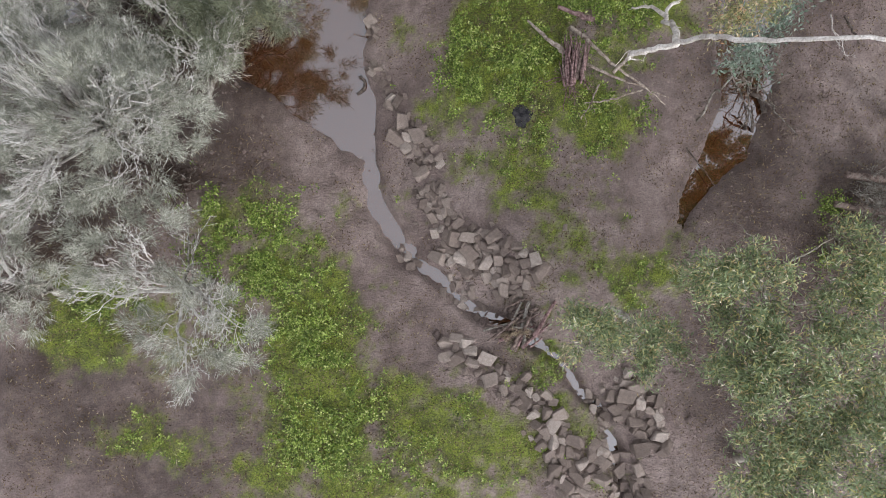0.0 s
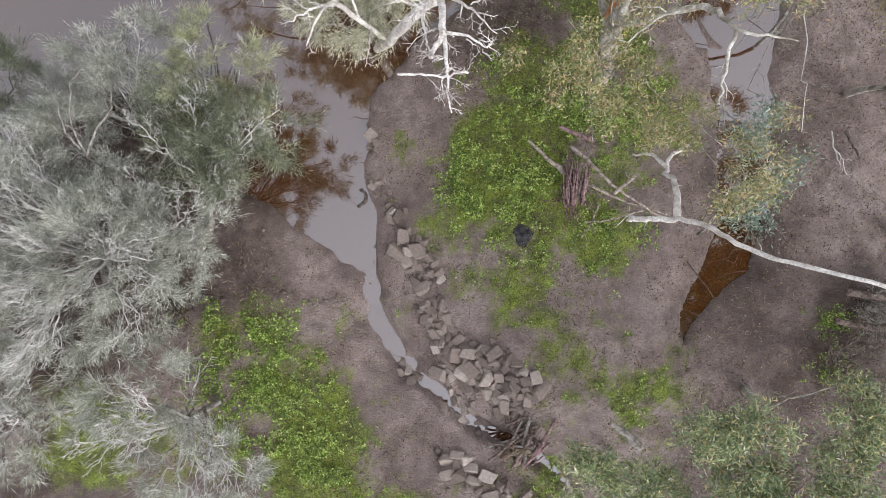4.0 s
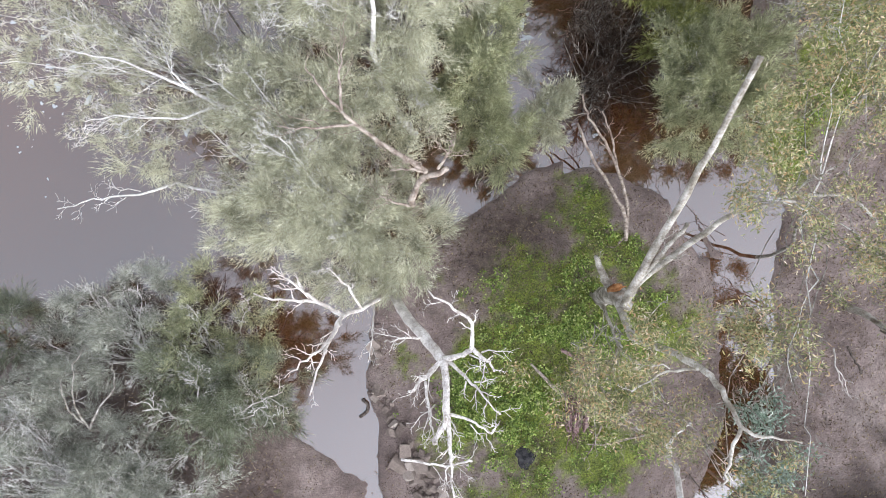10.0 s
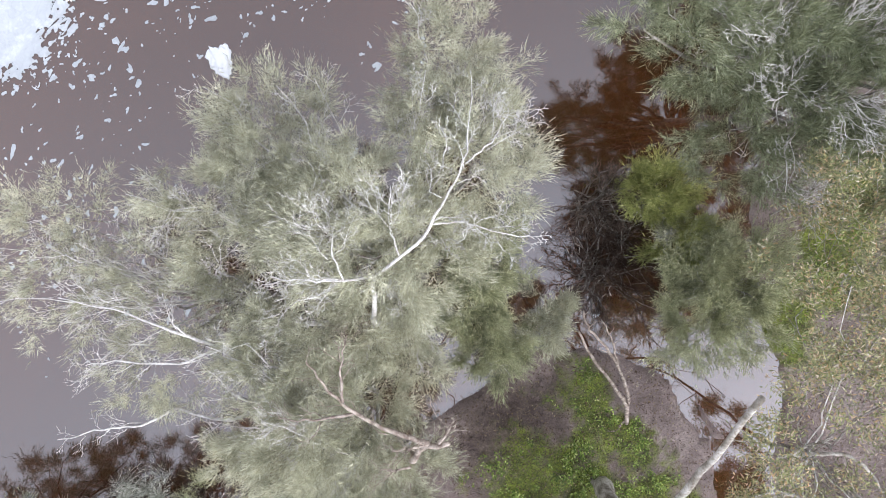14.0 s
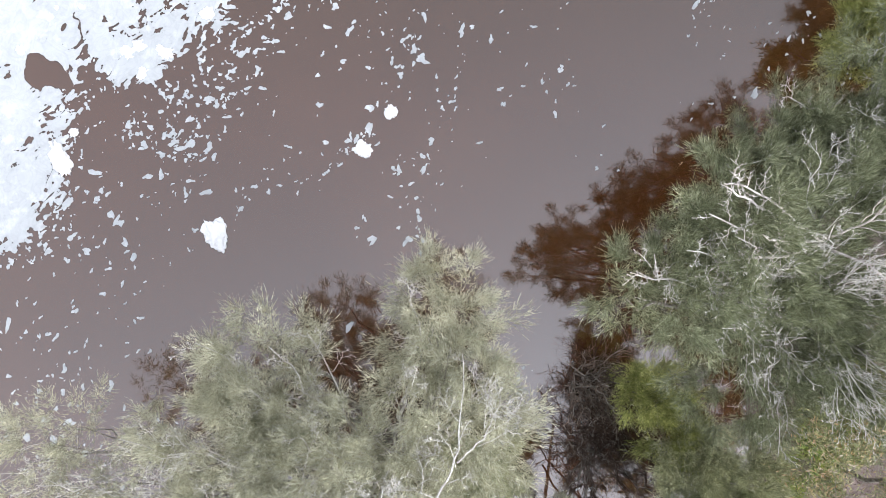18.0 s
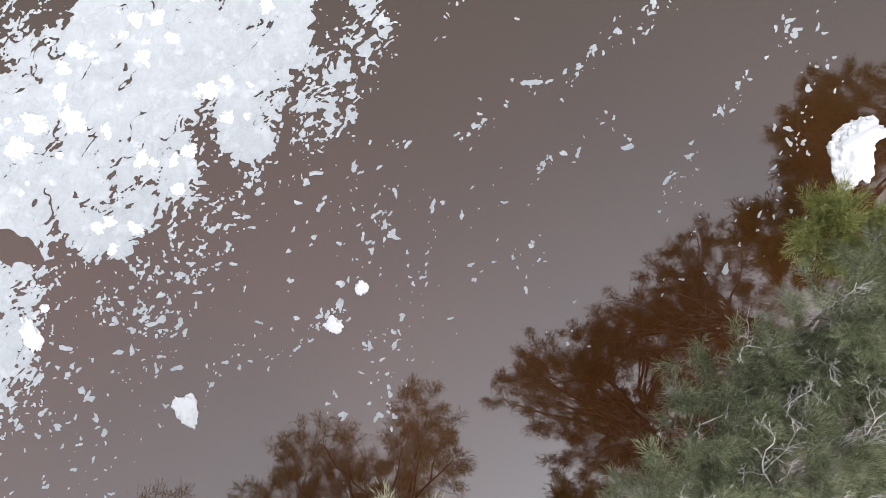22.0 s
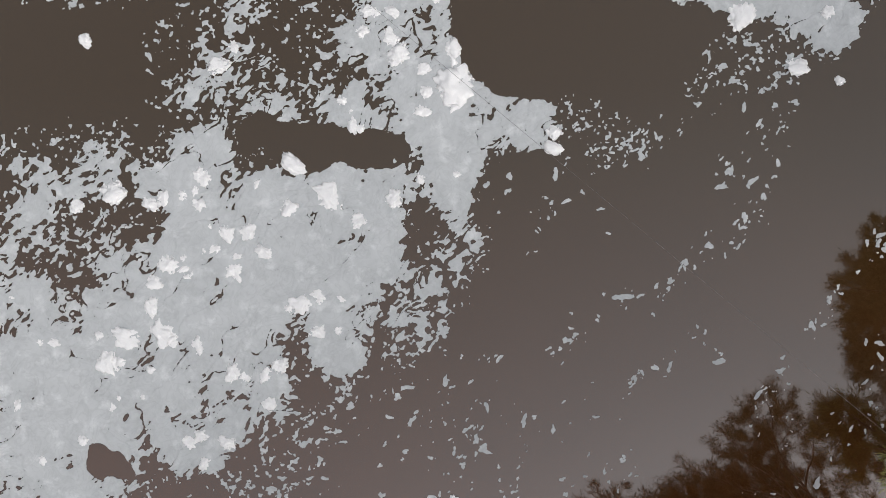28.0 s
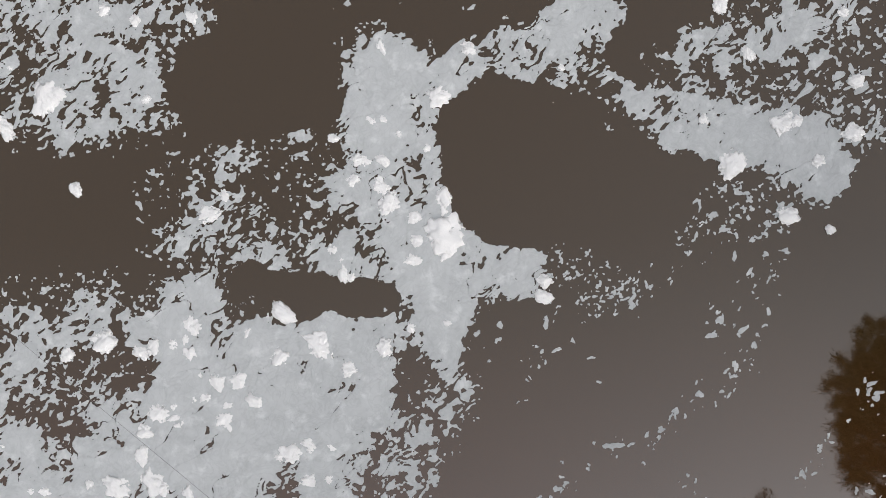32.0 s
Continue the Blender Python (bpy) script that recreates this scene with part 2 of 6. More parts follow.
def mesh_of(name, verts, faces, material, smooth=False):
    """A mesh from numpy vertices and one or more arrays of faces (3 or 4 corners)."""
    verts = np.asarray(verts, np.float32).reshape(-1, 3)
    faces = [np.asarray(f, np.int32) for f in faces if len(f)]
    me = bpy.data.meshes.new(name)
    me.vertices.add(len(verts))
    me.vertices.foreach_set("co", verts.ravel())
    sizes = np.concatenate([np.full(len(f), f.shape[1], np.int32) for f in faces])
    loops = np.concatenate([f.ravel() for f in faces])
    me.loops.add(len(loops))
    me.loops.foreach_set("vertex_index", loops)
    me.polygons.add(len(sizes))
    me.polygons.foreach_set("loop_start", np.concatenate([[0], np.cumsum(sizes)[:-1]]).astype(np.int32))
    if smooth:
        me.polygons.foreach_set("use_smooth", np.ones(len(sizes), bool))
    me.materials.append(material)
    me.update(calc_edges=True)
    me.validate()
    return me


def part(name, me, parent, label=""):
    ob = new(name, me)
    ob.parent = parent
    return tagged(ob, label) if label else ob


@functools.lru_cache(maxsize=None)
def grids(seed, octaves):
    rng = np.random.default_rng(seed)
    return [rng.random((256, 256)) for _ in range(octaves)]


def lattice(g, x, y, scale):
    """Smooth value noise in 0..1 at x, y."""
    u, v = x / scale + 77.3, y / scale + 31.7
    i, j = np.floor(u).astype(int), np.floor(v).astype(int)
    a, b = u - i, v - j
    a, b = a * a * (3 - 2 * a), b * b * (3 - 2 * b)
    i0, j0, i1, j1 = i % 256, j % 256, (i + 1) % 256, (j + 1) % 256
    return (g[i0, j0] * (1 - a) + g[i1, j0] * a) * (1 - b) + (g[i0, j1] * (1 - a) + g[i1, j1] * a) * b


def fractal(seed, x, y, scale, octaves=4, fall=0.5):
    total, amp, norm = 0.0, 1.0, 0.0
    for k, g in enumerate(grids(seed, octaves)):
        total = total + amp * lattice(g, x, y, scale / 2**k)
        norm, amp = norm + amp, amp * fall
    return total / norm


def tube(points, radii, sides=7):
    """A tapered tube along points."""
    p, r = np.asarray(points, float), np.asarray(radii, float)
    t = np.gradient(p, axis=0)
    t /= np.linalg.norm(t, axis=1)[:, None] + 1e-9
    ref = np.array([0.31, 0.83, 0.46])
    a = np.cross(t, ref)
    a /= np.linalg.norm(a, axis=1)[:, None] + 1e-9
    b = np.cross(t, a)
    ang = np.arange(sides) * 2 * np.pi / sides
    ring = np.cos(ang)[None, :, None] * a[:, None] + np.sin(ang)[None, :, None] * b[:, None]
    v = (p[:, None] + ring * r[:, None, None]).reshape(-1, 3)
    n, i, j = len(p), *np.meshgrid(np.arange(len(p) - 1), np.arange(sides), indexing="ij")
    k = (j + 1) % sides
    quads = np.stack([i * sides + j, i * sides + k, (i + 1) * sides + k, (i + 1) * sides + j], -1).reshape(-1, 4)
    v = np.vstack([v, p[0], p[-1]])
    s = np.arange(sides)
    caps = np.concatenate([np.stack([0 * s + n * sides, (s + 1) % sides, s], -1),
                           np.stack([0 * s + n * sides + 1, (n - 1) * sides + s, (n - 1) * sides + (s + 1) % sides], -1)])
    return v, quads, caps


def tubes_mesh(name, items, material, sides=5):
    """Many tubes as one mesh; the finest, of three sides, stay open at their ends."""
    vs, qs, cs, off = [], [], [], 0
    for pts, rad in items:
        v, q, c = tube(pts, rad, sides)
        vs.append(v), qs.append(q + off), cs.append(c + off)
        off += len(v)
    return mesh_of(name, np.vstack(vs), [np.vstack(qs)] + ([np.vstack(cs)] if sides > 3 else []), material, True)


def wander(rng, a, b, n=8, wob=0.06, sag=0.0):
    """A crooked line from a to b."""
    a, b = np.asarray(a, float), np.asarray(b, float)
    u = np.linspace(0, 1, n)[:, None]
    p = a + (b - a) * u
    d = np.linalg.norm(b - a)
    k = np.cumsum(rng.normal(0, wob * d / math.sqrt(n), (n, 3)), 0)
    k -= k[-1] * u
    p += k
    p[:, 2] += sag * d * (u[:, 0] - u[:, 0] ** 2) * 2
    return p


def taper(n, r0, r1):
    return np.linspace(r0, r1, n)


def along(rng, pts, lo=0.3, hi=1.0):
    """A place on a line, and the way on from it."""
    u = rng.uniform(lo, hi) * (len(pts) - 1)
    i = min(int(u), len(pts) - 2)
    return pts[i] + (pts[i + 1] - pts[i]) * (u - i), pts[i + 1] - pts[i]


def blades(rng, where, way, length, width, bend=0.35):
    """One narrow triangle pair per place: a bent needle."""
    n = len(where)
    side = np.cross(way, rng.normal(size=(n, 3)))
    side /= np.linalg.norm(side, axis=1)[:, None] + 1e-9
    ln = length * rng.uniform(0.6, 1.25, n)[:, None]
    w = width * rng.uniform(0.7, 1.3, n)[:, None]
    mid = where + way * ln * 0.55
    tip = where + way * ln + np.array([0, 0, -1]) * ln * bend * rng.uniform(0.2, 1, n)[:, None]
    v = np.stack([where, mid + side * w, tip, mid - side * w], 1).reshape(-1, 3)
    return v, np.arange(4 * n).reshape(-1, 4)


def needles(rng, where, way, length, width):
    """Fine needles, one narrow triangle each."""
    n = len(where)
    side = np.cross(way, rng.normal(size=(n, 3)))
    side *= (width * rng.uniform(0.7, 1.3, n) / (np.linalg.norm(side, axis=1) + 1e-9))[:, None]
    tip = where + way * (length * rng.uniform(0.6, 1.25, n))[:, None]
    return np.stack([where + side, tip, where - side], 1).reshape(-1, 3), np.arange(3 * n).reshape(-1, 3)


def leaves(rng, where, way, length, width):
    """Flat, slightly folded leaves with their own tilt."""
    n = len(where)
    side = np.cross(way, np.array([0, 0, 1.0]) + rng.normal(size=(n, 3)) * 0.6)
    side /= np.linalg.norm(side, axis=1)[:, None] + 1e-9
    up = np.cross(side, way)
    ln = length * rng.uniform(0.65, 1.3, n)[:, None]
    w = width * rng.uniform(0.7, 1.3, n)[:, None]
    mid = where + way * ln * 0.45 + up * ln * 0.06
    v = np.stack([where, mid + side * w, where + way * ln, mid - side * w], 1).reshape(-1, 3)
    return v, np.arange(4 * n).reshape(-1, 4)


def unit(v):
    return v / (np.linalg.norm(v, axis=-1, keepdims=True) + 1e-9)


def in_blob(rng, n, blob, shell=0.5):
    """Places in an ellipsoid, most of them near its upper skin."""
    d = unit(rng.normal(size=(n, 3)))
    d[:, 2] = np.where(rng.random(n) < 0.7, abs(d[:, 2]), d[:, 2])
    r = rng.random(n) ** shell
    return np.array(blob[:3]) + d * r[:, None] * np.array(blob[3:6]), d


# ---- the ground ----
CREEK = [(-2.06, 2.25), (-1.95, 1.29), (-1.66, 0.66), (-1.18, 0.02), (-0.62, -0.54), (0.26, -1.26), (1.06, -1.71), (2.78, -2.59), (3.41, -3.22), (4.36, -4.41), (4.76, -5.68), (4.84, -6.97), (5.2, -14.0)]
LAND_WEST = [(-2.23, 2.51), (-2.84, 2.81), (-3.36, 3.30), (-4.32, 3.81), (-4.97, 4.39), (-5.61, 4.78), (-6.2, 5.7), (-7.4, 6.6), (-9.0, 6.8), (-12.0, 6.2), (-18.0, 4.0), (-40.0, -2.0), (-40.0, -60.0), (6.0, -60.0)] + [(x + 0.35, y) for x, y in CREEK[::-1] if y < 1.9]
LAND_EAST = [(-1.86, 2.27), (-1.93, 3.16), (-1.98, 4.13), (-2.17, 4.93), (-2.24, 5.74), (-2.20, 6.86), (-2.14, 6.80), (-2.04, 7.60), (-1.43, 8.41), (-0.30, 9.45), (0.34, 9.94), (1.14, 10.42), (1.79, 10.95), (2.43, 11.37), (3.39, 11.59), (3.38, 11.16), (3.86, 11.43), (4.99, 11.27), (5.79, 10.95), (6.36, 10.55), (6.60, 9.66), (7.16, 8.97), (8.04, 8.86), (8.21, 8.46), (6.93, 10.27), (7.47, 8.95), (7.67, 7.02), (7.89, 4.04), (7.46, 2.83), (6.88, 1.86), (6.72, 0.74), (6.88, 0.53), (7.11, 1.14), (7.89, 2.03), (8.54, 2.51), (8.86, 3.63), (9.29, 4.68), (9.29, 5.64), (9.24, 7.99), (9.40, 9.27), (9.66, 10.32), (9.68, 10.23), (9.41, 11.03), (8.93, 12.00), (8.69, 13.92), (8.69, 16.34), (9.33, 17.78), (10.5, 20.0), (13.2, 25.5), (16.0, 31.0), (22.0, 40.0), (60.0, 90.0), (90.0, 60.0), (90.0, -60.0), (8.0, -60.0)] + [(x - 0.35, y) for x, y in CREEK[::-1] if y < 1.9]


def poly_dist(x, y, poly):
    """Distance to a polygon's edge, positive inside."""
    best, inside = np.full(x.shape, 1e9), np.zeros(x.shape, bool)
    n = len(poly)
    for k in range(n):
        (ax, ay), (bx, by) = poly[k], poly[(k + 1) % n]
        dx, dy = bx - ax, by - ay
        u = np.clip(((x - ax) * dx + (y - ay) * dy) / (dx * dx + dy * dy), 0, 1)
        best = np.minimum(best, (x - ax - u * dx) ** 2 + (y - ay - u * dy) ** 2)
        if ay != by:
            inside ^= ((ay > y) != (by > y)) & (x < (y - ay) * dx / (dy if dy else 1e-9) + ax)
    return np.sqrt(best) * np.where(inside, 1, -1)


def line_dist(x, y, line):
    best = np.full(x.shape, 1e9)
    for (ax, ay), (bx, by) in zip(line[:-1], line[1:]):
        dx, dy = bx - ax, by - ay
        u = np.clip(((x - ax) * dx + (y - ay) * dy) / (dx * dx + dy * dy), 0, 1)
        best = np.minimum(best, (x - ax - u * dx) ** 2 + (y - ay - u * dy) ** 2)
    return np.sqrt(best)


def creek_level(y):
    return np.interp(y, [-8.0, -3.5, 0.0, 2.0], [0.55, 0.35, 0.10, 0.0])


def bell(x, y, cx, cy, rx, ry):
    return np.exp(-(((x - cx) / rx) ** 2 + ((y - cy) / ry) ** 2))


def height(x, y):
    x, y = np.asarray(x, float), np.asarray(y, float)
    wx = x + 0.42 * (fractal(1, x, y, 1.0, 5, 0.6) - 0.5)
    wy = y + 0.42 * (fractal(2, x, y, 1.0, 5, 0.6) - 0.5)
    d = np.maximum(poly_dist(wx, wy, LAND_WEST), poly_dist(wx, wy, LAND_EAST))
    lift = creek_level(y)
    land = 0.10 * (1 - np.exp(-np.maximum(d, 0) / 0.12)) + 0.22 * (1 - np.exp(-np.maximum(d, 0) / 1.3))
    land = land + 0.75 * bell(x, y, 2.6, 4.6, 2.6, 3.6) + 0.45 * bell(x, y, 3.6, 0.0, 2.2, 2.4) + 0.35 * bell(x, y, 0.2, -5.0, 3.5, 2.5)
    land = land + lift * np.clip(d / 0.4, 0, 1) + 0.12 * (fractal(3, x, y, 1.6, 4) - 0.5) + 0.07 * (fractal(4, x, y, 0.36, 3, 0.6) - 0.5)
    far = np.clip((np.hypot(x, y - 12) - 40) / 300, 0, 1)
    land = land + 14 * far**1.5
    h = np.where(d > 0, land, np.maximum(-0.7, d * 0.55 - 0.03))
    c = line_dist(wx + 0.5 * (fractal(7, x, y, 1.4, 2) - 0.5), wy, CREEK) - 0.08 - 0.06 * np.clip(y + 1.0, 0, 1)
    bed = lift - 0.13 + 0.40 * (fractal(6, x, y, 0.55, 4, 0.6) - 0.45) + 0.06 * np.clip(-1.2 - y, 0, 1)
    k = np.clip((c + 0.05) / 0.35, 0, 1)
    k = k * k * (3 - 2 * k)
    h = np.where(y < 2.4, bed * (1 - k) + h * k, h)
    return h


GREEN = [(10.6, 14.2, 1.5, 1.8), (11.3, 15.6, 1.2, 1.0), (9.6, 12.4, 0.9, 1.2), (4.78, 5.41, 1.25, 1.09), (1.19, 5.17, 1.88, 1.72), (1.81, 5.95, 2.34, 1.09), (3.06, 4.08, 1.88, 1.41), (4.16, 3.61, 1.09, 0.94), (2.13, 2.67, 0.94, 0.94), (0.25, -4.99, 3.59, 1.72), (-1.31, -6.24, 4.06, 1.25), (-2.56, -4.05, 1.88, 1.25), (-5.38, 0.64, 1.72, 1.09), (-3.50, -1.86, 1.09, 1.72), (-9.91, -1.70, 1.72, 1.41), (-3.3, -3.2, 1.6, 2.2), (-4.9, -0.3, 1.9, 1.3), (-4.2, -5.2, 1.6, 1.6), (5.02, 6.80, 1.71, 1.09), (2.69, 6.80, 1.55, 0.93), (3.62, 7.42, 1.24, 0.93), (4.71, 3.54, 0.93, 0.93), (3.77, 10.27, 1.09, 0.78), (4.55, 9.02, 1.09, 0.63), (2.50, 7.96, 1.72, 1.25), (3.60, 10.62, 0.78, 0.94), (5.32, 8.74, 0.78, 0.63), (1.41, 6.40, 1.09, 0.94)]


MOSS = [(4.78, 0.80, 0.98, 0.83), (5.95, -0.19, 1.03, 1.24), (1.80, 1.72, 2.49, 1.40), (3.36, 0.33, 1.86, 1.71), (5.07, -0.92, 1.09, 1.40), (-0.06, 4.37, 0.93, 2.33), (-4.88, -0.45, 2.18, 1.86), (-3.79, -1.85, 1.55, 1.86), (-7.06, -1.85, 2.33, 1.24), (-7.52, -5.58, 1.86, 0.93)]


def turf_mask(x, y):
    g = np.zeros(np.shape(x))
    for cx, cy, rx, ry in GREEN:
        g = np.maximum(g, 1.15 * np.exp(-((((x - cx) / rx) ** 2 + ((y - cy) / ry) ** 2) ** 1.5) * 0.7))
    for cx, cy, rx, ry in MOSS:
        g = np.maximum(g, 0.55 * np.exp(-((((x - cx) / rx) ** 2 + ((y - cy) / ry) ** 2) ** 1.5) * 0.7))
    g = np.maximum(g, 0.8 * (np.hypot(x, y - 12) > 30))
    n = fractal(9, x, y, 1.1, 6, 0.8)
    return np.clip((g + 3.1 * (n - 0.56) - 0.22) * 1.6, 0, 1) * (g > 0.05)


def spread(lo, hi, step, reach):
    """Even steps between lo and hi, growing ones out to reach."""
    mid = np.arange(lo, hi + step / 2, step)
    out, s = [], step
    while sum(out) < reach:
        s *= 1.35
        out.append(s)
    o = np.cumsum(out)
    return np.concatenate([lo - o[::-1], mid, hi + o])


gx, gy = spread(-15.0, 14.0, 0.075, 1800.0), spread(-8.5, 20.0, 0.075, 1800.0)
XX, YY = np.meshgrid(gx, gy, indexing="ij")
ZZ = height(XX, YY)
ii, jj = np.meshgrid(np.arange(len(gx) - 1), np.arange(len(gy) - 1), indexing="ij")
w = len(gy)
quad = np.stack([ii * w + jj, (ii + 1) * w + jj, (ii + 1) * w + jj + 1, ii * w + jj + 1], -1).reshape(-1, 4)
ground_mesh = mesh_of("ground", np.stack([XX, YY, ZZ], -1), [quad], GROUND, True)
ta = ground_mesh.attributes.new("turf", "FLOAT", "POINT")
ta.data.foreach_set("value", turf_mask(XX, YY).astype(np.float32).ravel())
# Ellipses of dark bare soil, and of painted shade beneath tree crowns.
SOIL_AND_SHADE = [(-10.50, -4.41, 3.48, 2.21, 0.5), (-7.18, -5.68, 2.37, 1.42, 0.5), (-8.44, 5.07, 4.11, 2.53, 1.0), (-10.6, 1.2, 2.2, 2.6, 1.0), (-7.0, 3.0, 2.4, 1.6, 0.9), (-9.8, -2.2, 1.6, 1.3, 0.9), (8.6, 3.0, 1.6, 4.0, 0.45), (9.0, -3.0, 3.0, 3.0, 0.4), (5.0, 14.5, 2.0, 2.0, 1.0), (1.8, 9.6, 1.3, 1.1, 0.4), (11.6, 1.4, 1.6, 1.6, 0.8)]
soil_shade = np.zeros(XX.shape)
for cx, cy, rx, ry, much in SOIL_AND_SHADE:
    soil_shade = np.maximum(soil_shade, much * np.exp(-(((XX - cx) / rx) ** 2 + ((YY - cy) / ry) ** 2) ** 1.5))
soil_shade = np.clip(soil_shade * 1.3 + 1.6 * (fractal(12, XX, YY, 1.2, 5, 0.7) - 0.5), 0, 1) * (soil_shade > 0.02)
da = ground_mesh.attributes.new("soil_shade", "FLOAT", "POINT")
da.data.foreach_set("value", soil_shade.astype(np.float32).ravel())
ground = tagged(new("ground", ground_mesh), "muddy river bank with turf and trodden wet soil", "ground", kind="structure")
wv = np.array([[-1700, -1700, 0], [1700, -1700, 0], [1700, 1700, 0], [-1700, 1700, 0]], float)
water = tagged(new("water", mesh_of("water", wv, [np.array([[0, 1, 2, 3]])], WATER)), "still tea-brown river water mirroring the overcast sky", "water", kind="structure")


def ribbon(line, half):
    """Shallow water along the small creek."""
    p = np.array([q for q in line], float)
    u = np.linspace(0, len(p) - 1, 90)
    x, y = np.interp(u, np.arange(len(p)), p[:, 0]), np.interp(u, np.arange(len(p)), p[:, 1])
    t = unit(np.stack([np.gradient(x), np.gradient(y)], -1))
    n = np.stack([-t[:, 1], t[:, 0]], -1)
    cols = np.linspace(-half, half, 7)
    v = np.stack([x[:, None] + n[:, :1] * cols, y[:, None] + n[:, 1:] * cols, np.repeat(creek_level(y)[:, None] - 0.03, 7, 1) + 0.012], -1)
    i, j = np.meshgrid(np.arange(89), np.arange(6), indexing="ij")
    return v, np.stack([i * 7 + j, (i + 1) * 7 + j, (i + 1) * 7 + j + 1, i * 7 + j + 1], -1).reshape(-1, 4)


rv, rq = ribbon(CREEK, 0.42)
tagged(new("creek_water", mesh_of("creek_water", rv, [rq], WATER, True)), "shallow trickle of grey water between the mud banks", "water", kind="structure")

# ---- trees ----


def h1(x, y):
    return float(height(np.array([x]), np.array([y]))[0])


def branching(rng, line, count, reach, r, depth):
    """Side branches along a line, and theirs in turn."""
    out = []
    for _ in range(count):
        s, d = along(rng, line, 0.3, 1.0)
        e = s + unit(unit(d) * 1.0 + rng.normal(size=3) * 0.55 + np.array([0, 0, 0.15])) * reach * rng.uniform(0.35, 1.0)
        p = wander(rng, s, e, 5, 0.13, 0.05)
        out.append((p, taper(5, r, max(0.003, r * 0.35))))
        if depth > 1:
            out.extend(branching(rng, p, max(3, count // 3), reach * 0.5, max(0.0035, r * 0.6), depth - 1))
    return out


def forked(rng, line, count, reach, r, depth):
    """Antler-like forks to both sides of a bare limb, each with its own."""
    out, side = [], 1
    for k in range(count):
        u = (0.30 + 0.68 * (k + rng.random()) / count) * (len(line) - 1)
        i = min(int(u), len(line) - 2)
        s, d = line[i] + (line[i + 1] - line[i]) * (u - i), unit(line[i + 1] - line[i])
        side = -side
        turn = side * rng.uniform(0.45, 1.0)
        w = np.array([d[0] * math.cos(turn) - d[1] * math.sin(turn), d[0] * math.sin(turn) + d[1] * math.cos(turn), d[2] + rng.normal(0.15, 0.2)])
        ln = reach * rng.uniform(0.45, 1.0) * (1.15 - 0.6 * u / len(line))
        p = wander(rng, s, s + unit(w) * ln, 5, 0.15, 0.04)
        q = max(0.0048, r * (1.15 - 0.8 * u / len(line)))
        out.append((p, taper(5, q, max(0.0032, q * 0.3))))
        if depth > 1:
            out += forked(rng, p, max(3, count // 2 + 1), ln * 0.55, q * 0.55, depth - 1)
    return out


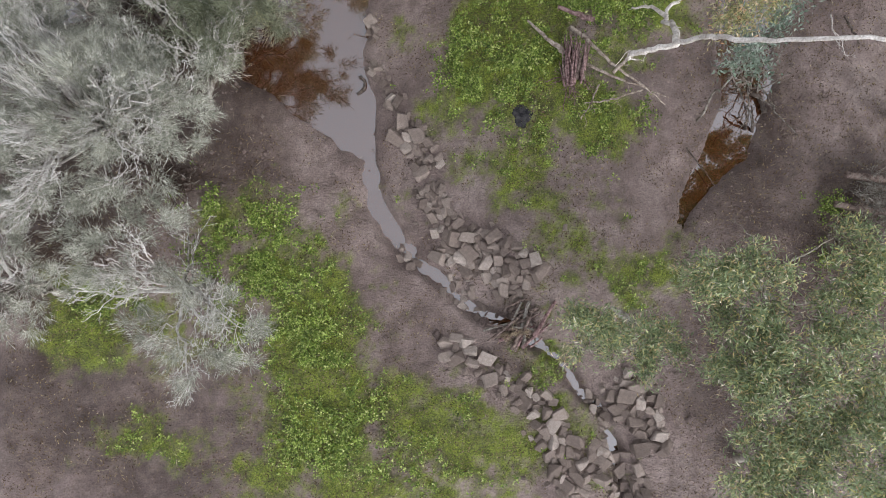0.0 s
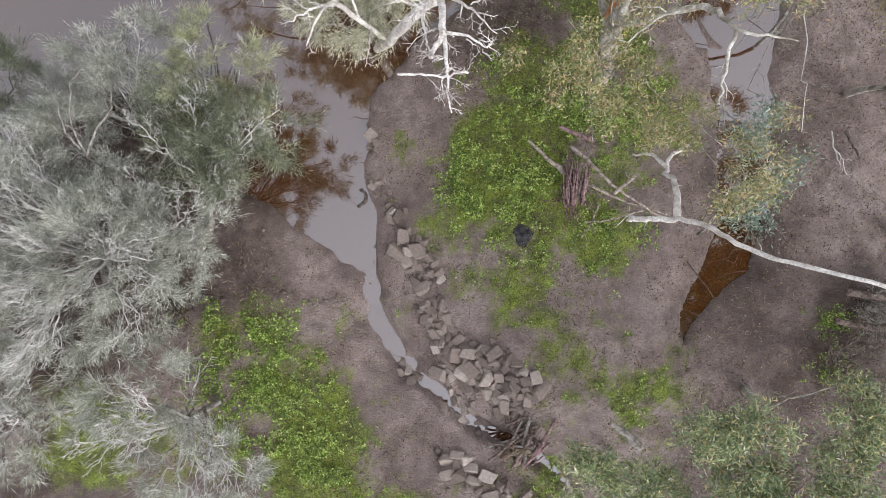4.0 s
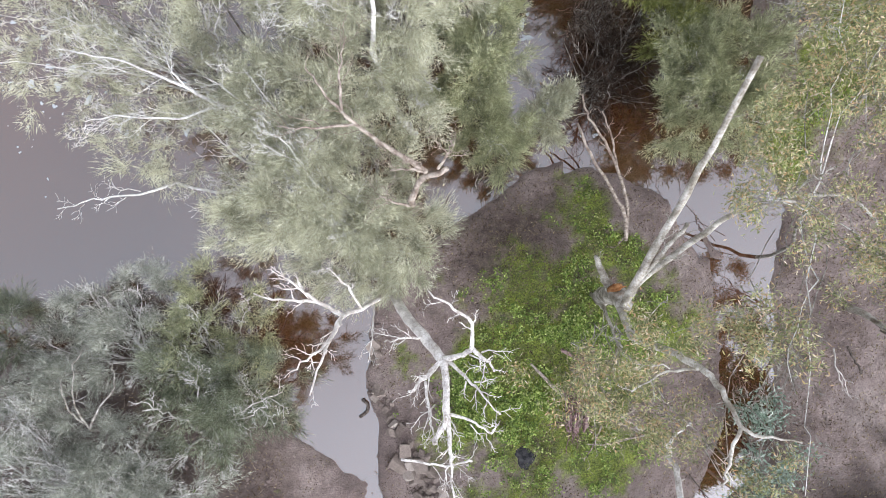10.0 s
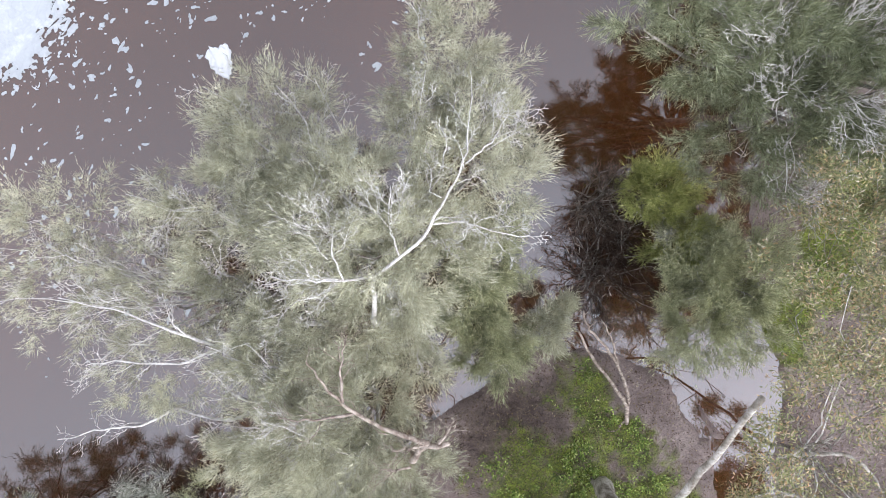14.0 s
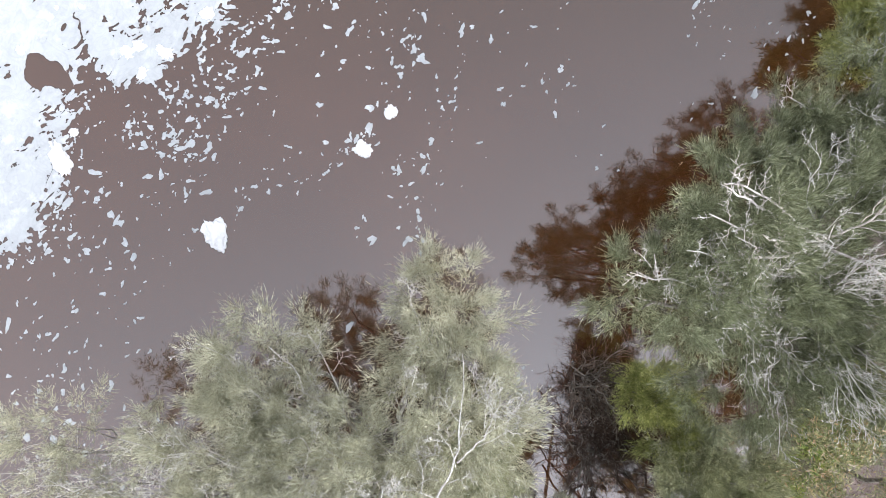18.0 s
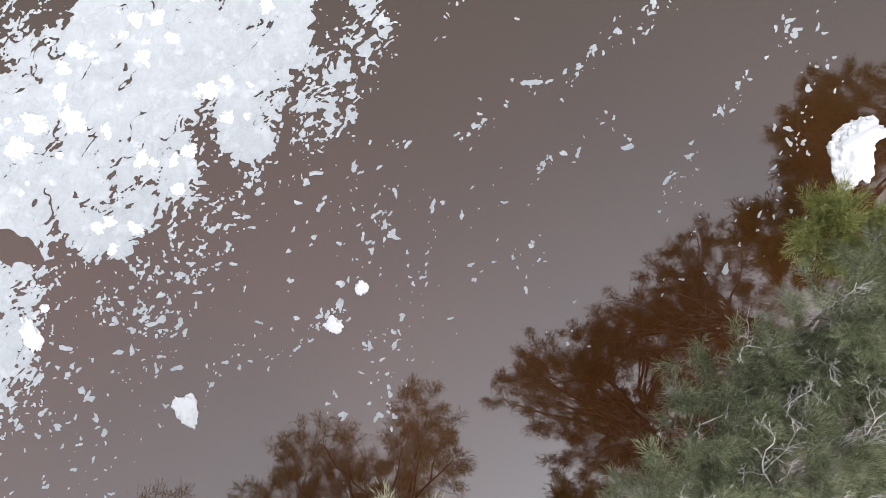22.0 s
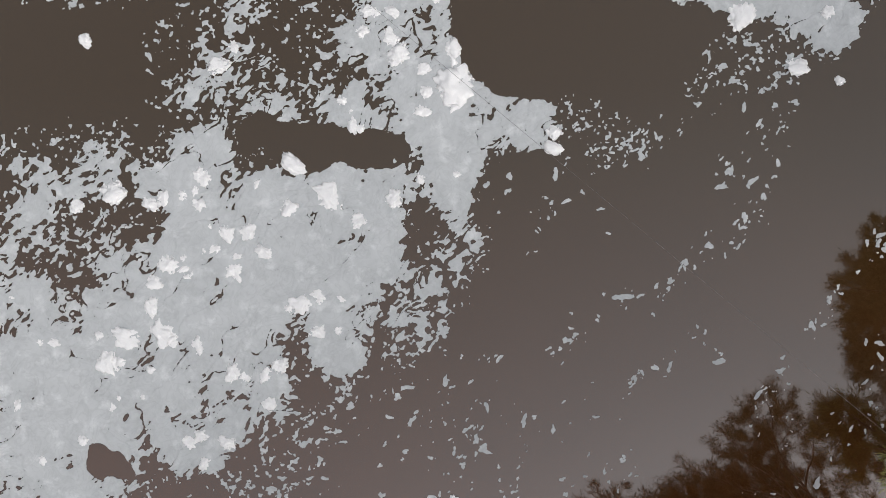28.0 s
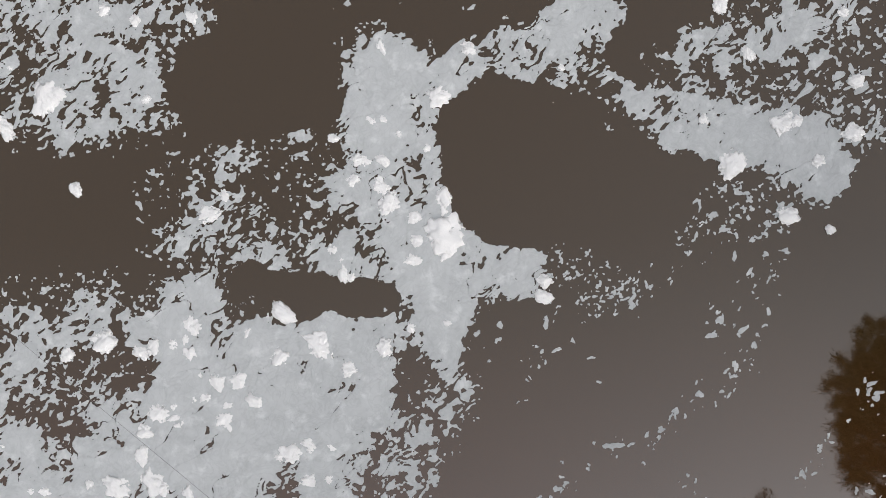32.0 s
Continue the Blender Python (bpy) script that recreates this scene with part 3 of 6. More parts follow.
def tree(name, label, base, blobs, needle, seed, trunk_r=0.12, bark=BARK, twig=TWIGPALE, kind="needle", density=900, limbs=4, twigs=6, leaf=(0.20, 0.0048), bare=0.25, up=0.35, snags=0, snag=0.032):
    """A tree: trunk, limbs to each clump of its crown, twigs, and the leaves as one crown."""
    rng = np.random.default_rng(seed)
    bz = h1(*base) - 0.12
    root = tagged(new(name), label, "tree" if max(b[2] for b in blobs) > 3 else "shrub")
    root.location = (base[0], base[1], bz)
    o = np.array([base[0], base[1], bz])
    bl = np.array(blobs, float)
    mid = np.average(bl[:, :3], 0, bl[:, 3])
    top = np.array([mid[0] * 0.6 + base[0] * 0.4, mid[1] * 0.6 + base[1] * 0.4, max(mid[2] * 0.75, 0.5)])
    tr = wander(rng, o, top, 9, 0.05) - o
    part("trunk", tubes_mesh("trunk", [(tr, taper(9, trunk_r, min(0.025, trunk_r * 0.5)))], bark, 9), root)
    tw, vs, qs, off = [], [], [], 0
    for b in bl:
        for _ in range(limbs):
            s, _d = along(rng, tr, 0.35, 1.0)
            e = in_blob(rng, 1, b, 0.25)[0][0] - o
            e[2] = max(e[2], s[2] + 0.1)
            lp = wander(rng, s, e, 9, 0.09, rng.uniform(-0.1, 0.15))
            part("limb", tubes_mesh("limb", [(lp, taper(9, trunk_r * (0.42 if kind == "needle" else 0.2), 0.008))], bark, 6), root)
            for _ in range(twigs):
                s2, d2 = along(rng, lp, 0.35, 0.98)
                e2 = s2 + unit(unit(d2) * 0.8 + rng.normal(size=3) * 0.6 + np.array([0, 0, 0.25])) * rng.uniform(0.25, 0.75) * b[3] * 0.55
                tp = wander(rng, s2, e2, 6, 0.12, 0.1)
                tw.append((tp, taper(6, 0.009, 0.0045)))
                for _ in range(2):
                    s3, d3 = along(rng, tp, 0.3, 0.95)
                    e3 = s3 + unit(unit(d3) + rng.normal(size=3) * 0.7) * rng.uniform(0.12, 0.4)
                    tw.append((wander(rng, s3, e3, 4, 0.1), taper(4, 0.0065, 0.0045)))
        area = (b[3] * b[4] + b[3] * b[5] + b[4] * b[5]) / 3 * 4 * math.pi
        for _ in range(snags):
            e = in_blob(rng, 1, b, 0.1)[0][0] - o
            e[2] = abs(e[2] - (b[2] - o[2])) * 0.5 + b[2] - o[2] + b[5] * 0.95
            s0, _d = along(rng, tr, 0.7, 1.0)
            m0 = (s0 + e) / 2 + np.array([0, 0, 0.45 * b[5]])
            lp = np.vstack([wander(rng, s0, m0, 6, 0.06)[:-1], wander(rng, m0, e, 7, 0.12)])
            part("bare_limb", tubes_mesh("bare_limb", [(lp, taper(len(lp), snag, 0.006))], TWIGPALE, 6), root, "bleached bare limb")
            tw.extend(forked(rng, lp, 8, b[3] * 0.8, snag * 0.5, 3))
        if kind == "needle":
            # plumes: needles that stream along a short axis
            k = max(8, int(area * 4.2 * (1 - bare)))
            cc, cd = in_blob(rng, k, b, 0.33)
            per = int(density * 0.37) // 3 * 3
            axis = unit(cd * 0.9 + rng.normal(size=(k, 3)) * 0.55 + np.array([0, 0, up]))
            reach = rng.uniform(0.20, 0.65, k)
            u = np.repeat(rng.random(k * per // 3), 3)
            ax, rc = np.repeat(axis, per, 0), np.repeat(reach, per)
            flare = np.repeat(rng.normal(size=(k * per // 3, 3)), 3, 0)
            where = np.repeat(cc - o, per, 0) + ax * (u * rc)[:, None] + flare * (0.065 + 0.10 * rc * u)[:, None]
            way = unit(ax * 0.8 + flare * 0.40 + rng.normal(size=(k * per, 3)) * 0.40 + np.array([0, 0, up * 0.5]))
            v, q = needles(rng, where, way, leaf[0], leaf[1])
        else:
            k = max(6, int(area * 2.2 * (1 - bare)))
            cc, cd = in_blob(rng, k, b, 0.4)
            per = int(density * 0.5)
            c = np.repeat(cc - o, per, 0)
            where = c + rng.normal(0, 0.15, (k * per, 3)) * np.array([1, 1, 0.9])
            way = unit(rng.normal(size=(k * per, 3)) * 0.8 + np.repeat(cd, per, 0) * 0.4 + np.array([0, 0, -0.25]))
            v, q = leaves(rng, where, way, leaf[0], leaf[1])
            for a in cc[::2]:
                tw.append((wander(rng, a - o, b[:3] - o + rng.normal(0, 0.3, 3), 5, 0.12), taper(5, 0.003, 0.006)))
        vs.append(v), qs.append(q + off)
        off += len(v)
    tagged(part("twig_spray", tubes_mesh("twig_spray", tw, twig, 3), root, "fine bare twigs"), kind="stuff")
    crown = part("crown", mesh_of("crown", np.vstack(vs), [np.vstack(qs)], needle), root, "feathery needle foliage" if kind == "needle" else "hanging narrow leaves")
    tagged(crown, kind="stuff")
    return root


GREYL = "grey-green feathery casuarina with pale bare twigs on the mud bank"
tree("casuarina", GREYL, (-6.6, 3.6), [(-4.4, 5.9, 3.5, 1.15, 1.0, 1.0), (-5.9, 6.2, 3.3, 1.1, 0.95, 0.9), (-5.3, 5.0, 3.2, 1.1, 0.85, 0.9), (-5.2, 5.6, 2.2, 1.3, 1.0, 0.8)], CASDULL, 11, bare=0.5, snags=2, density=900)
OLIVEL = "olive-green casuarina with dark gaps leaning over the pool"
tree("casuarina", OLIVEL, (-6.9, 5.2), [(-8.32, 7.74, 2.6, 0.75, 0.7, 0.7), (-7.06, 8.10, 2.8, 0.8, 0.7, 0.7), (-9.34, 6.61, 2.4, 0.8, 0.8, 0.7), (-7.44, 6.71, 3.0, 0.9, 0.8, 0.7)], CASGREY, 15, bare=0.4, snags=2, trunk_r=0.07, bark=BARKDARK, density=900)
tree("casuarina", OLIVEL, (-11.6, 5.4), [(-12.3, 6.7, 3.0, 1.2, 1.0, 0.9), (-10.6, 7.3, 2.7, 1.0, 0.8, 0.8), (-13.6, 5.9, 3.3, 1.3, 1.2, 0.9)], CASDULL, 17, bare=0.3, snags=1, trunk_r=0.08, bark=BARKDARK, density=900)
tree("casuarina", OLIVEL, (-5.7, 5.0), [(-5.70, 8.10, 2.8, 0.75, 0.65, 0.7), (-4.78, 7.38, 2.5, 0.7, 0.8, 0.7), (-5.97, 6.91, 3.0, 0.8, 0.7, 0.7), (-4.95, 6.16, 2.6, 0.7, 0.7, 0.6)], CASMID, 16, bare=0.5, snags=2, trunk_r=0.07, bark=BARKDARK, density=900)
tree("casuarina", GREYL, (-8.0, 2.2), [(-7.4, 2.6, 4.0, 2.0, 1.7, 1.2), (-9.2, 4.3, 3.5, 1.8, 1.7, 1.1), (-6.0, 3.6, 3.6, 1.2, 1.2, 0.9), (-9.8, 1.6, 4.0, 1.8, 1.8, 1.2), (-8.5, 5.5, 3.2, 1.5, 1.2, 0.9), (-11.2, 4.6, 3.6, 1.6, 1.8, 1.0), (-7.5, 4.3, 3.4, 1.2, 1.0, 0.9)], CASGREY, 12, bare=0.52, snags=4, snag=0.042, trunk_r=0.16, density=1000)
tree("casuarina", "bare-topped pale casuarina above green weeds", (-6.3, -0.9), [(-5.5, -1.9, 3.6, 1.5, 1.2, 0.8), (-7.0, -0.1, 3.8, 1.6, 1.3, 0.9)], CASGREY, 13, bare=0.55, snags=4, snag=0.042)
tree("casuarina", GREYL, (-10.4, -1.2), [(-10.0, -0.6, 3.8, 1.2, 1.8, 1.0)], CASGREY, 14, bare=0.5, snags=4, snag=0.042)
tree("casuarina", "tall olive casuarina leaning over the river", (-1.6, 8.9), [(-2.4, 10.6, 4.6, 1.7, 1.6, 1.6), (-3.9, 9.9, 3.6, 1.4, 1.2, 1.1), (-1.2, 9.6, 4.2, 1.1, 1.2, 1.3), (-3.2, 12.0, 4.6, 1.6, 1.3, 1.3), (-2.0, 8.8, 3.0, 1.5, 0.8, 1.0)], CASUARINA, 21, snags=2, trunk_r=0.2, density=1000)
tree("casuarina", "tall pale olive casuarina with bleached upper limbs", (-0.4, 13.2), [(-1.2, 14.6, 6.0, 1.9, 1.7, 1.5), (0.2, 16.0, 5.8, 1.4, 1.7, 1.4), (-2.8, 15.2, 4.8, 1.7, 1.5, 1.4), (0.1, 17.7, 5.2, 1.1, 1.5, 1.3), (-3.6, 16.6, 4.6, 1.5, 1.4, 1.1), (-5.0, 15.3, 4.2, 1.6, 1.2, 1.0), (-1.8, 13.0, 5.0, 1.7, 1.2, 1.2), (-0.9, 12.2, 4.4, 0.8, 0.9, 1.1)], CASUARINA, 22, snags=3, trunk_r=0.22, density=900, bare=0.3)
tree("casuarina", "sparse grey casuarina hanging over the water", (-3.6, 12.4), [(-6.4, 13.4, 3.6, 2.0, 1.2, 0.9), (-8.8, 13.4, 3.4, 1.6, 1.2, 0.8), (-6.0, 11.6, 3.6, 1.9, 1.0, 0.8), (-4.4, 14.2, 4.0, 1.5, 1.3, 1.0), (-8.6, 14.9, 3.4, 1.7, 1.0, 0.8)], CASUARINA, 23, snags=2, density=620, bare=0.5)
tree("tea_tree", "rounded dense green shrub at the water's edge", (1.2, 12.7), [(0.7, 14.3, 3.3, 1.0, 1.0, 0.9), (0.7, 13.1, 3.1, 1.0, 1.0, 0.9), (1.0, 12.1, 2.7, 0.9, 0.8, 0.8), (1.2, 11.6, 2.2, 0.6, 0.5, 0.6)], CASMID, 31, density=1500, leaf=(0.17, 0.0065), bare=0.2)
tree("tea_tree", "small pale green rounded shrub", (2.4, 12.4), [(2.45, 12.6, 2.2, 0.65, 0.75, 0.8)], CASUARINA, 32, density=1700, leaf=(0.15, 0.0065), bare=0.15)
tree("tea_tree", "upright yellow-green shrub beside dead twigs", (5.2, 15.4), [(5.1, 15.7, 2.4, 0.8, 0.7, 1.0), (5.7, 14.7, 2.0, 0.7, 0.7, 0.8)], YELLOWGREEN, 33, density=1500, leaf=(0.18, 0.0065), bare=0.15)
tree("tea_tree", "olive green shrub by the side pool", (6.6, 13.2), [(6.1, 12.8, 2.4, 1.2, 1.2, 0.9), (7.0, 13.8, 2.6, 1.2, 1.2, 0.9), (6.0, 14.2, 2.4, 0.8, 0.8, 0.8), (7.2, 12.5, 2.2, 0.9, 0.9, 0.8)], CASMID, 34, density=1200, leaf=(0.18, 0.0065), bare=0.2)
tree("casuarina", "broad green casuarina with bleached limbs over the bank", (8.6, 17.8), [(5.8, 18.6, 5.4, 1.8, 1.6, 1.6), (7.6, 19.4, 5.0, 1.8, 1.8, 1.6), (6.6, 16.8, 4.8, 1.7, 1.5, 1.4), (8.6, 17.4, 5.2, 1.8, 1.8, 1.5), (9.4, 20.6, 4.4, 1.6, 1.7, 1.4), (3.9, 18.5, 6.8, 1.2, 1.1, 0.9), (5.0, 19.7, 7.2, 1.3, 1.2, 0.9)], CASGREEN, 41, snags=4, trunk_r=0.22, density=1000, bare=0.3)
tree("casuarina", "green casuarina on the far bank's edge", (10.8, 22.0), [(9.4, 22.6, 4.8, 1.3, 1.4, 1.2), (10.6, 23.6, 5.2, 1.4, 1.5, 1.2), (8.2, 21.3, 4.4, 1.1, 1.0, 1.0), (7.2, 21.6, 4.2, 1.2, 1.1, 1.0), (6.6, 20.6, 4.8, 1.1, 1.0, 1.0), (9.6, 21.6, 3.2, 1.3, 1.3, 1.0)], CASGREEN, 42, snags=2, density=1100, bare=0.28)
tree("tea_tree", "yellow-green shrub dipping into the foam", (11.6, 24.4), [(11.0, 24.7, 1.5, 0.9, 0.9, 1.0), (12.0, 24.0, 1.8, 1.0, 1.1, 1.0)], YELLOWGREEN, 43, density=1300, leaf=(0.2, 0.0065), bare=0.15)
tree("casuarina", "tall casuarina whose top shows mirrored in the river", (17.6, 28.6), [(16.4, 27.4, 7.5, 1.7, 1.6, 1.8), (15.8, 28.9, 7.2, 1.5, 1.4, 1.7), (17.2, 30.4, 7.6, 1.6, 1.5, 1.6), (16.4, 25.7, 7.0, 1.6, 1.5, 1.6), (17.8, 28.8, 7.8, 1.8, 2.2, 1.7), (17.4, 24.4, 6.6, 1.6, 1.5, 1.5)], CASGREEN, 44, trunk_r=0.22, density=1300, bare=0.15)
GUMLAB = "sparse gum tree with hanging olive and tan leaves"
tree("gum_tree", GUMLAB, (8.4, -0.6), [(5.9, -0.7, 5.0, 1.2, 1.2, 0.8), (7.6, -2.6, 5.2, 1.7, 1.4, 1.0), (6.4, -2.2, 4.6, 1.2, 1.1, 0.8), (8.3, -0.6, 4.8, 1.0, 1.3, 0.8)], GUM, 51, kind="leaf", limbs=2, twigs=6, twig=BARK, leaf=(0.125, 0.0125), density=600, bark=BARKWHITE, bare=0.3, trunk_r=0.15)
tree("gum_tree", GUMLAB, (4.6, -2.4), [(3.2, -1.6, 3.6, 0.9, 0.9, 0.7), (4.4, -2.2, 3.8, 1.0, 0.9, 0.7)], GUM, 52, kind="leaf", limbs=2, twigs=6, twig=BARK, leaf=(0.125, 0.0125), density=560, bark=BARKWHITE, bare=0.35)
tree("gum_tree", GUMLAB, (8.0, -5.6), [(6.6, -4.6, 5.0, 1.6, 1.1, 0.9), (8.4, -4.4, 5.2, 1.4, 1.3, 0.9)], GUM, 53, kind="leaf", limbs=2, twigs=6, twig=BARK, leaf=(0.125, 0.0125), density=600, bark=BARKWHITE, bare=0.3)
tree("gum_tree", "tall white-barked gum with a broken stem and sparse leaves", (4.05, 7.95), [(2.4, 6.9, 6.0, 1.1, 0.9, 0.6), (3.3, 6.1, 5.6, 1.0, 1.0, 0.6), (4.6, 5.4, 5.8, 1.0, 0.9, 0.6), (3.8, 7.6, 7.0, 1.0, 0.8, 0.5)], GUMTAN, 54, kind="leaf", limbs=2, twigs=6, twig=BARK, leaf=(0.10, 0.0105), density=400, bark=BARKWHITE, bare=0.42, trunk_r=0.06)
tree("gum_tree", GUMLAB, (8.8, 9.2), [(5.6, 10.2, 7.2, 0.9, 1.4, 0.7), (6.9, 12.4, 7.0, 1.5, 1.7, 0.9), (5.4, 7.6, 7.2, 0.9, 1.2, 0.6), (7.4, 9.4, 6.6, 0.8, 1.3, 0.7), (7.2, 14.6, 6.4, 1.5, 1.5, 0.8), (5.6, 4.6, 6.8, 0.9, 1.2, 0.6)], GUMTAN, 55, kind="leaf", limbs=2, twigs=6, twig=BARK, leaf=(0.10, 0.0105), density=420, snags=1, snag=0.016, bark=BARK, bare=0.42, trunk_r=0.06)
tree("gum_tree", GUMLAB, (11.2, 13.0), [(9.6, 13.0, 5.0, 1.3, 1.6, 0.9), (9.8, 15.8, 4.6, 1.3, 1.4, 0.9), (11.0, 14.4, 5.2, 1.4, 1.6, 1.0)], GUMTAN, 57, kind="leaf", limbs=2, twigs=6, twig=BARK, leaf=(0.10, 0.0105), density=680, snags=1, snag=0.018, bark=BARK, bare=0.1, trunk_r=0.08)
tree("gum_tree", GUMLAB, (11.4, 7.6), [(9.8, 8.0, 4.8, 1.0, 1.4, 0.8), (10.6, 6.0, 4.6, 1.0, 1.2, 0.8)], GUMTAN, 58, kind="leaf", limbs=2, twigs=6, twig=BARK, leaf=(0.10, 0.0105), density=620, snags=2, snag=0.018, bark=BARKWHITE, bare=0.2)
tree("casuarina", "dark green casuarina behind the bank trees", (12.6, 19.4), [(11.4, 19.2, 4.6, 1.6, 1.7, 1.3), (11.8, 21.4, 4.2, 1.5, 1.5, 1.2), (10.6, 17.2, 4.4, 1.4, 1.4, 1.2)], CASGREEN, 45, snags=1, density=950, bare=0.28)
tree("gum_tree", "tall gum on the side bank mirrored in the side pool", (12.6, 3.6), [(11.7, 3.7, 8.4, 1.2, 1.2, 1.1), (12.9, 2.8, 8.2, 1.2, 1.2, 1.1), (10.6, 1.9, 8.0, 1.3, 1.4, 1.1), (10.0, 0.3, 7.8, 1.2, 1.2, 1.0), (11.8, 1.2, 8.4, 1.4, 1.4, 1.1)], GUM, 59, kind="leaf", limbs=2, twigs=6, twig=BARK, leaf=(0.15, 0.017), density=620, bark=BARKWHITE, bare=0.0, trunk_r=0.16)
tree("gum_tree", "bluish young gum drooping beside the side channel", (7.2, 3.6), [(6.6, 5.2, 5.0, 0.8, 1.0, 0.7), (6.5, 4.1, 4.8, 0.7, 0.7, 0.6)], GUMBLUE, 56, kind="leaf", limbs=2, twigs=6, twig=BARK, leaf=(0.12, 0.017), density=260, bark=BARK, bare=0.5, trunk_r=0.035)

# ---- dead trees and fallen timber ----


def timber(name, label, category, limbs, material, seed, twig_count=6, twig_reach=0.5, twig_r=0.012, depth=2, first="trunk", wob=0.02):
    """Dead wood from limbs given as (points, first radius, last radius); side twigs grow on all but the first."""
    rng = np.random.default_rng(seed)
    o = np.array(limbs[0][0][0], float)
    root = tagged(new(name), label, category)
    root.location = o
    tw = []
    for k, (pts, r0, r1) in enumerate(limbs):
        p = np.array(pts, float) - o
        u = np.linspace(0, len(p) - 1, 4 * len(p))
        q = np.stack([np.interp(u, np.arange(len(p)), p[:, a]) for a in range(3)], -1)
        q[1:-1] = 0.25 * q[:-2] + 0.5 * q[1:-1] + 0.25 * q[2:]
        q[1:] += rng.normal(0, wob, (len(q) - 1, 3)) * np.linspace(0.3, 1, len(q) - 1)[:, None]
        rad = taper(len(q), r0, r1) * (1 + rng.normal(0, 0.06, len(q)))
        part(first if k == 0 else "limb", tubes_mesh("limb", [(q, rad)], material, 9), root)
        if k and twig_count:
            tw += forked(rng, q, twig_count // 2 + 2, twig_reach * 1.15, min(twig_r * 1.5, r0 * 0.6), depth)
    if tw:
        tagged(part("twig_spray", tubes_mesh("twig_spray", tw, material, 4), root), kind="stuff")
    return root


timber("dead_tree", "bleached white leafless dead tree leaning over the creek", "dead tree", [
    ([(-1.85, 8.80, 0.30), (-1.37, 8.22, 2.60), (-0.78, 7.74, 5.20), (-0.40, 7.55, 6.60), (-0.07, 7.37, 7.60)], 0.128, 0.083),
    ([(-1.34, 8.19, 3.00), (-1.68, 7.96, 4.60), (-2.02, 7.89, 5.80), (-2.05, 7.67, 6.60), (-2.18, 7.29, 7.00), (-2.35, 6.65, 7.20)], 0.064, 0.012),
    ([(-2.02, 7.89, 5.80), (-2.40, 8.21, 6.40), (-2.87, 8.23, 6.60), (-3.50, 8.37, 6.60)], 0.043, 0.011),
    ([(-2.40, 8.21, 6.40), (-2.72, 8.56, 6.80), (-2.92, 8.71, 7.00)], 0.030, 0.009),
    ([(-2.02, 7.77, 6.20), (-2.18, 7.44, 7.00), (-2.67, 7.07, 7.20)], 0.038, 0.011),
    ([(-1.75, 7.94, 5.00), (-1.92, 8.51, 6.00), (-2.21, 8.84, 6.60)], 0.030, 0.009),
    ([(-1.58, 8.02, 4.20), (-1.52, 7.39, 5.00), (-1.59, 6.88, 5.20)], 0.022, 0.007),
    ([(-0.07, 7.37, 7.60), (0.17, 7.47, 8.00), (0.38, 7.62, 8.20), (0.38, 8.08, 8.40), (0.06, 8.29, 8.50), (-0.32, 8.52, 8.50)], 0.051, 0.012),
    ([(0.38, 7.62, 8.20), (0.54, 7.48, 8.20), (0.73, 7.31, 8.20)], 0.038, 0.015),
    ([(-0.07, 7.37, 7.60), (-0.34, 7.12, 7.80), (-0.61, 6.86, 7.80)], 0.047, 0.026),
    ([(-0.07, 7.37, 7.60), (-0.02, 6.92, 8.00), (-0.04, 6.50, 8.20), (-0.24, 6.14, 8.20)], 0.064, 0.038),
    ([(-0.02, 6.74, 8.00), (0.02, 6.17, 8.30), (0.04, 5.83, 8.30), (0.10, 5.29, 8.30)], 0.043, 0.011),
    ([(-0.73, 5.91, 8.20), (-0.29, 5.88, 8.30), (0.03, 5.83, 8.30), (0.39, 5.93, 8.30)], 0.019, 0.017),
    ([(0.02, 7.34, 7.70), (0.42, 7.01, 8.00), (0.81, 6.62, 8.10)], 0.034, 0.009),
    ([(0.02, 6.58, 8.10), (0.37, 6.52, 8.20), (0.67, 6.31, 8.20), (0.78, 6.49, 8.20)], 0.027, 0.009),
    ([(-0.37, 7.03, 7.80), (-0.29, 6.56, 8.00), (-0.22, 6.22, 8.10)], 0.025, 0.011),
    ([(-0.42, 7.57, 6.60), (-0.77, 7.60, 6.80), (-1.12, 7.53, 6.80)], 0.025, 0.009),
], DEADWOOD, 81, twig_count=9, twig_reach=0.55, twig_r=0.013)

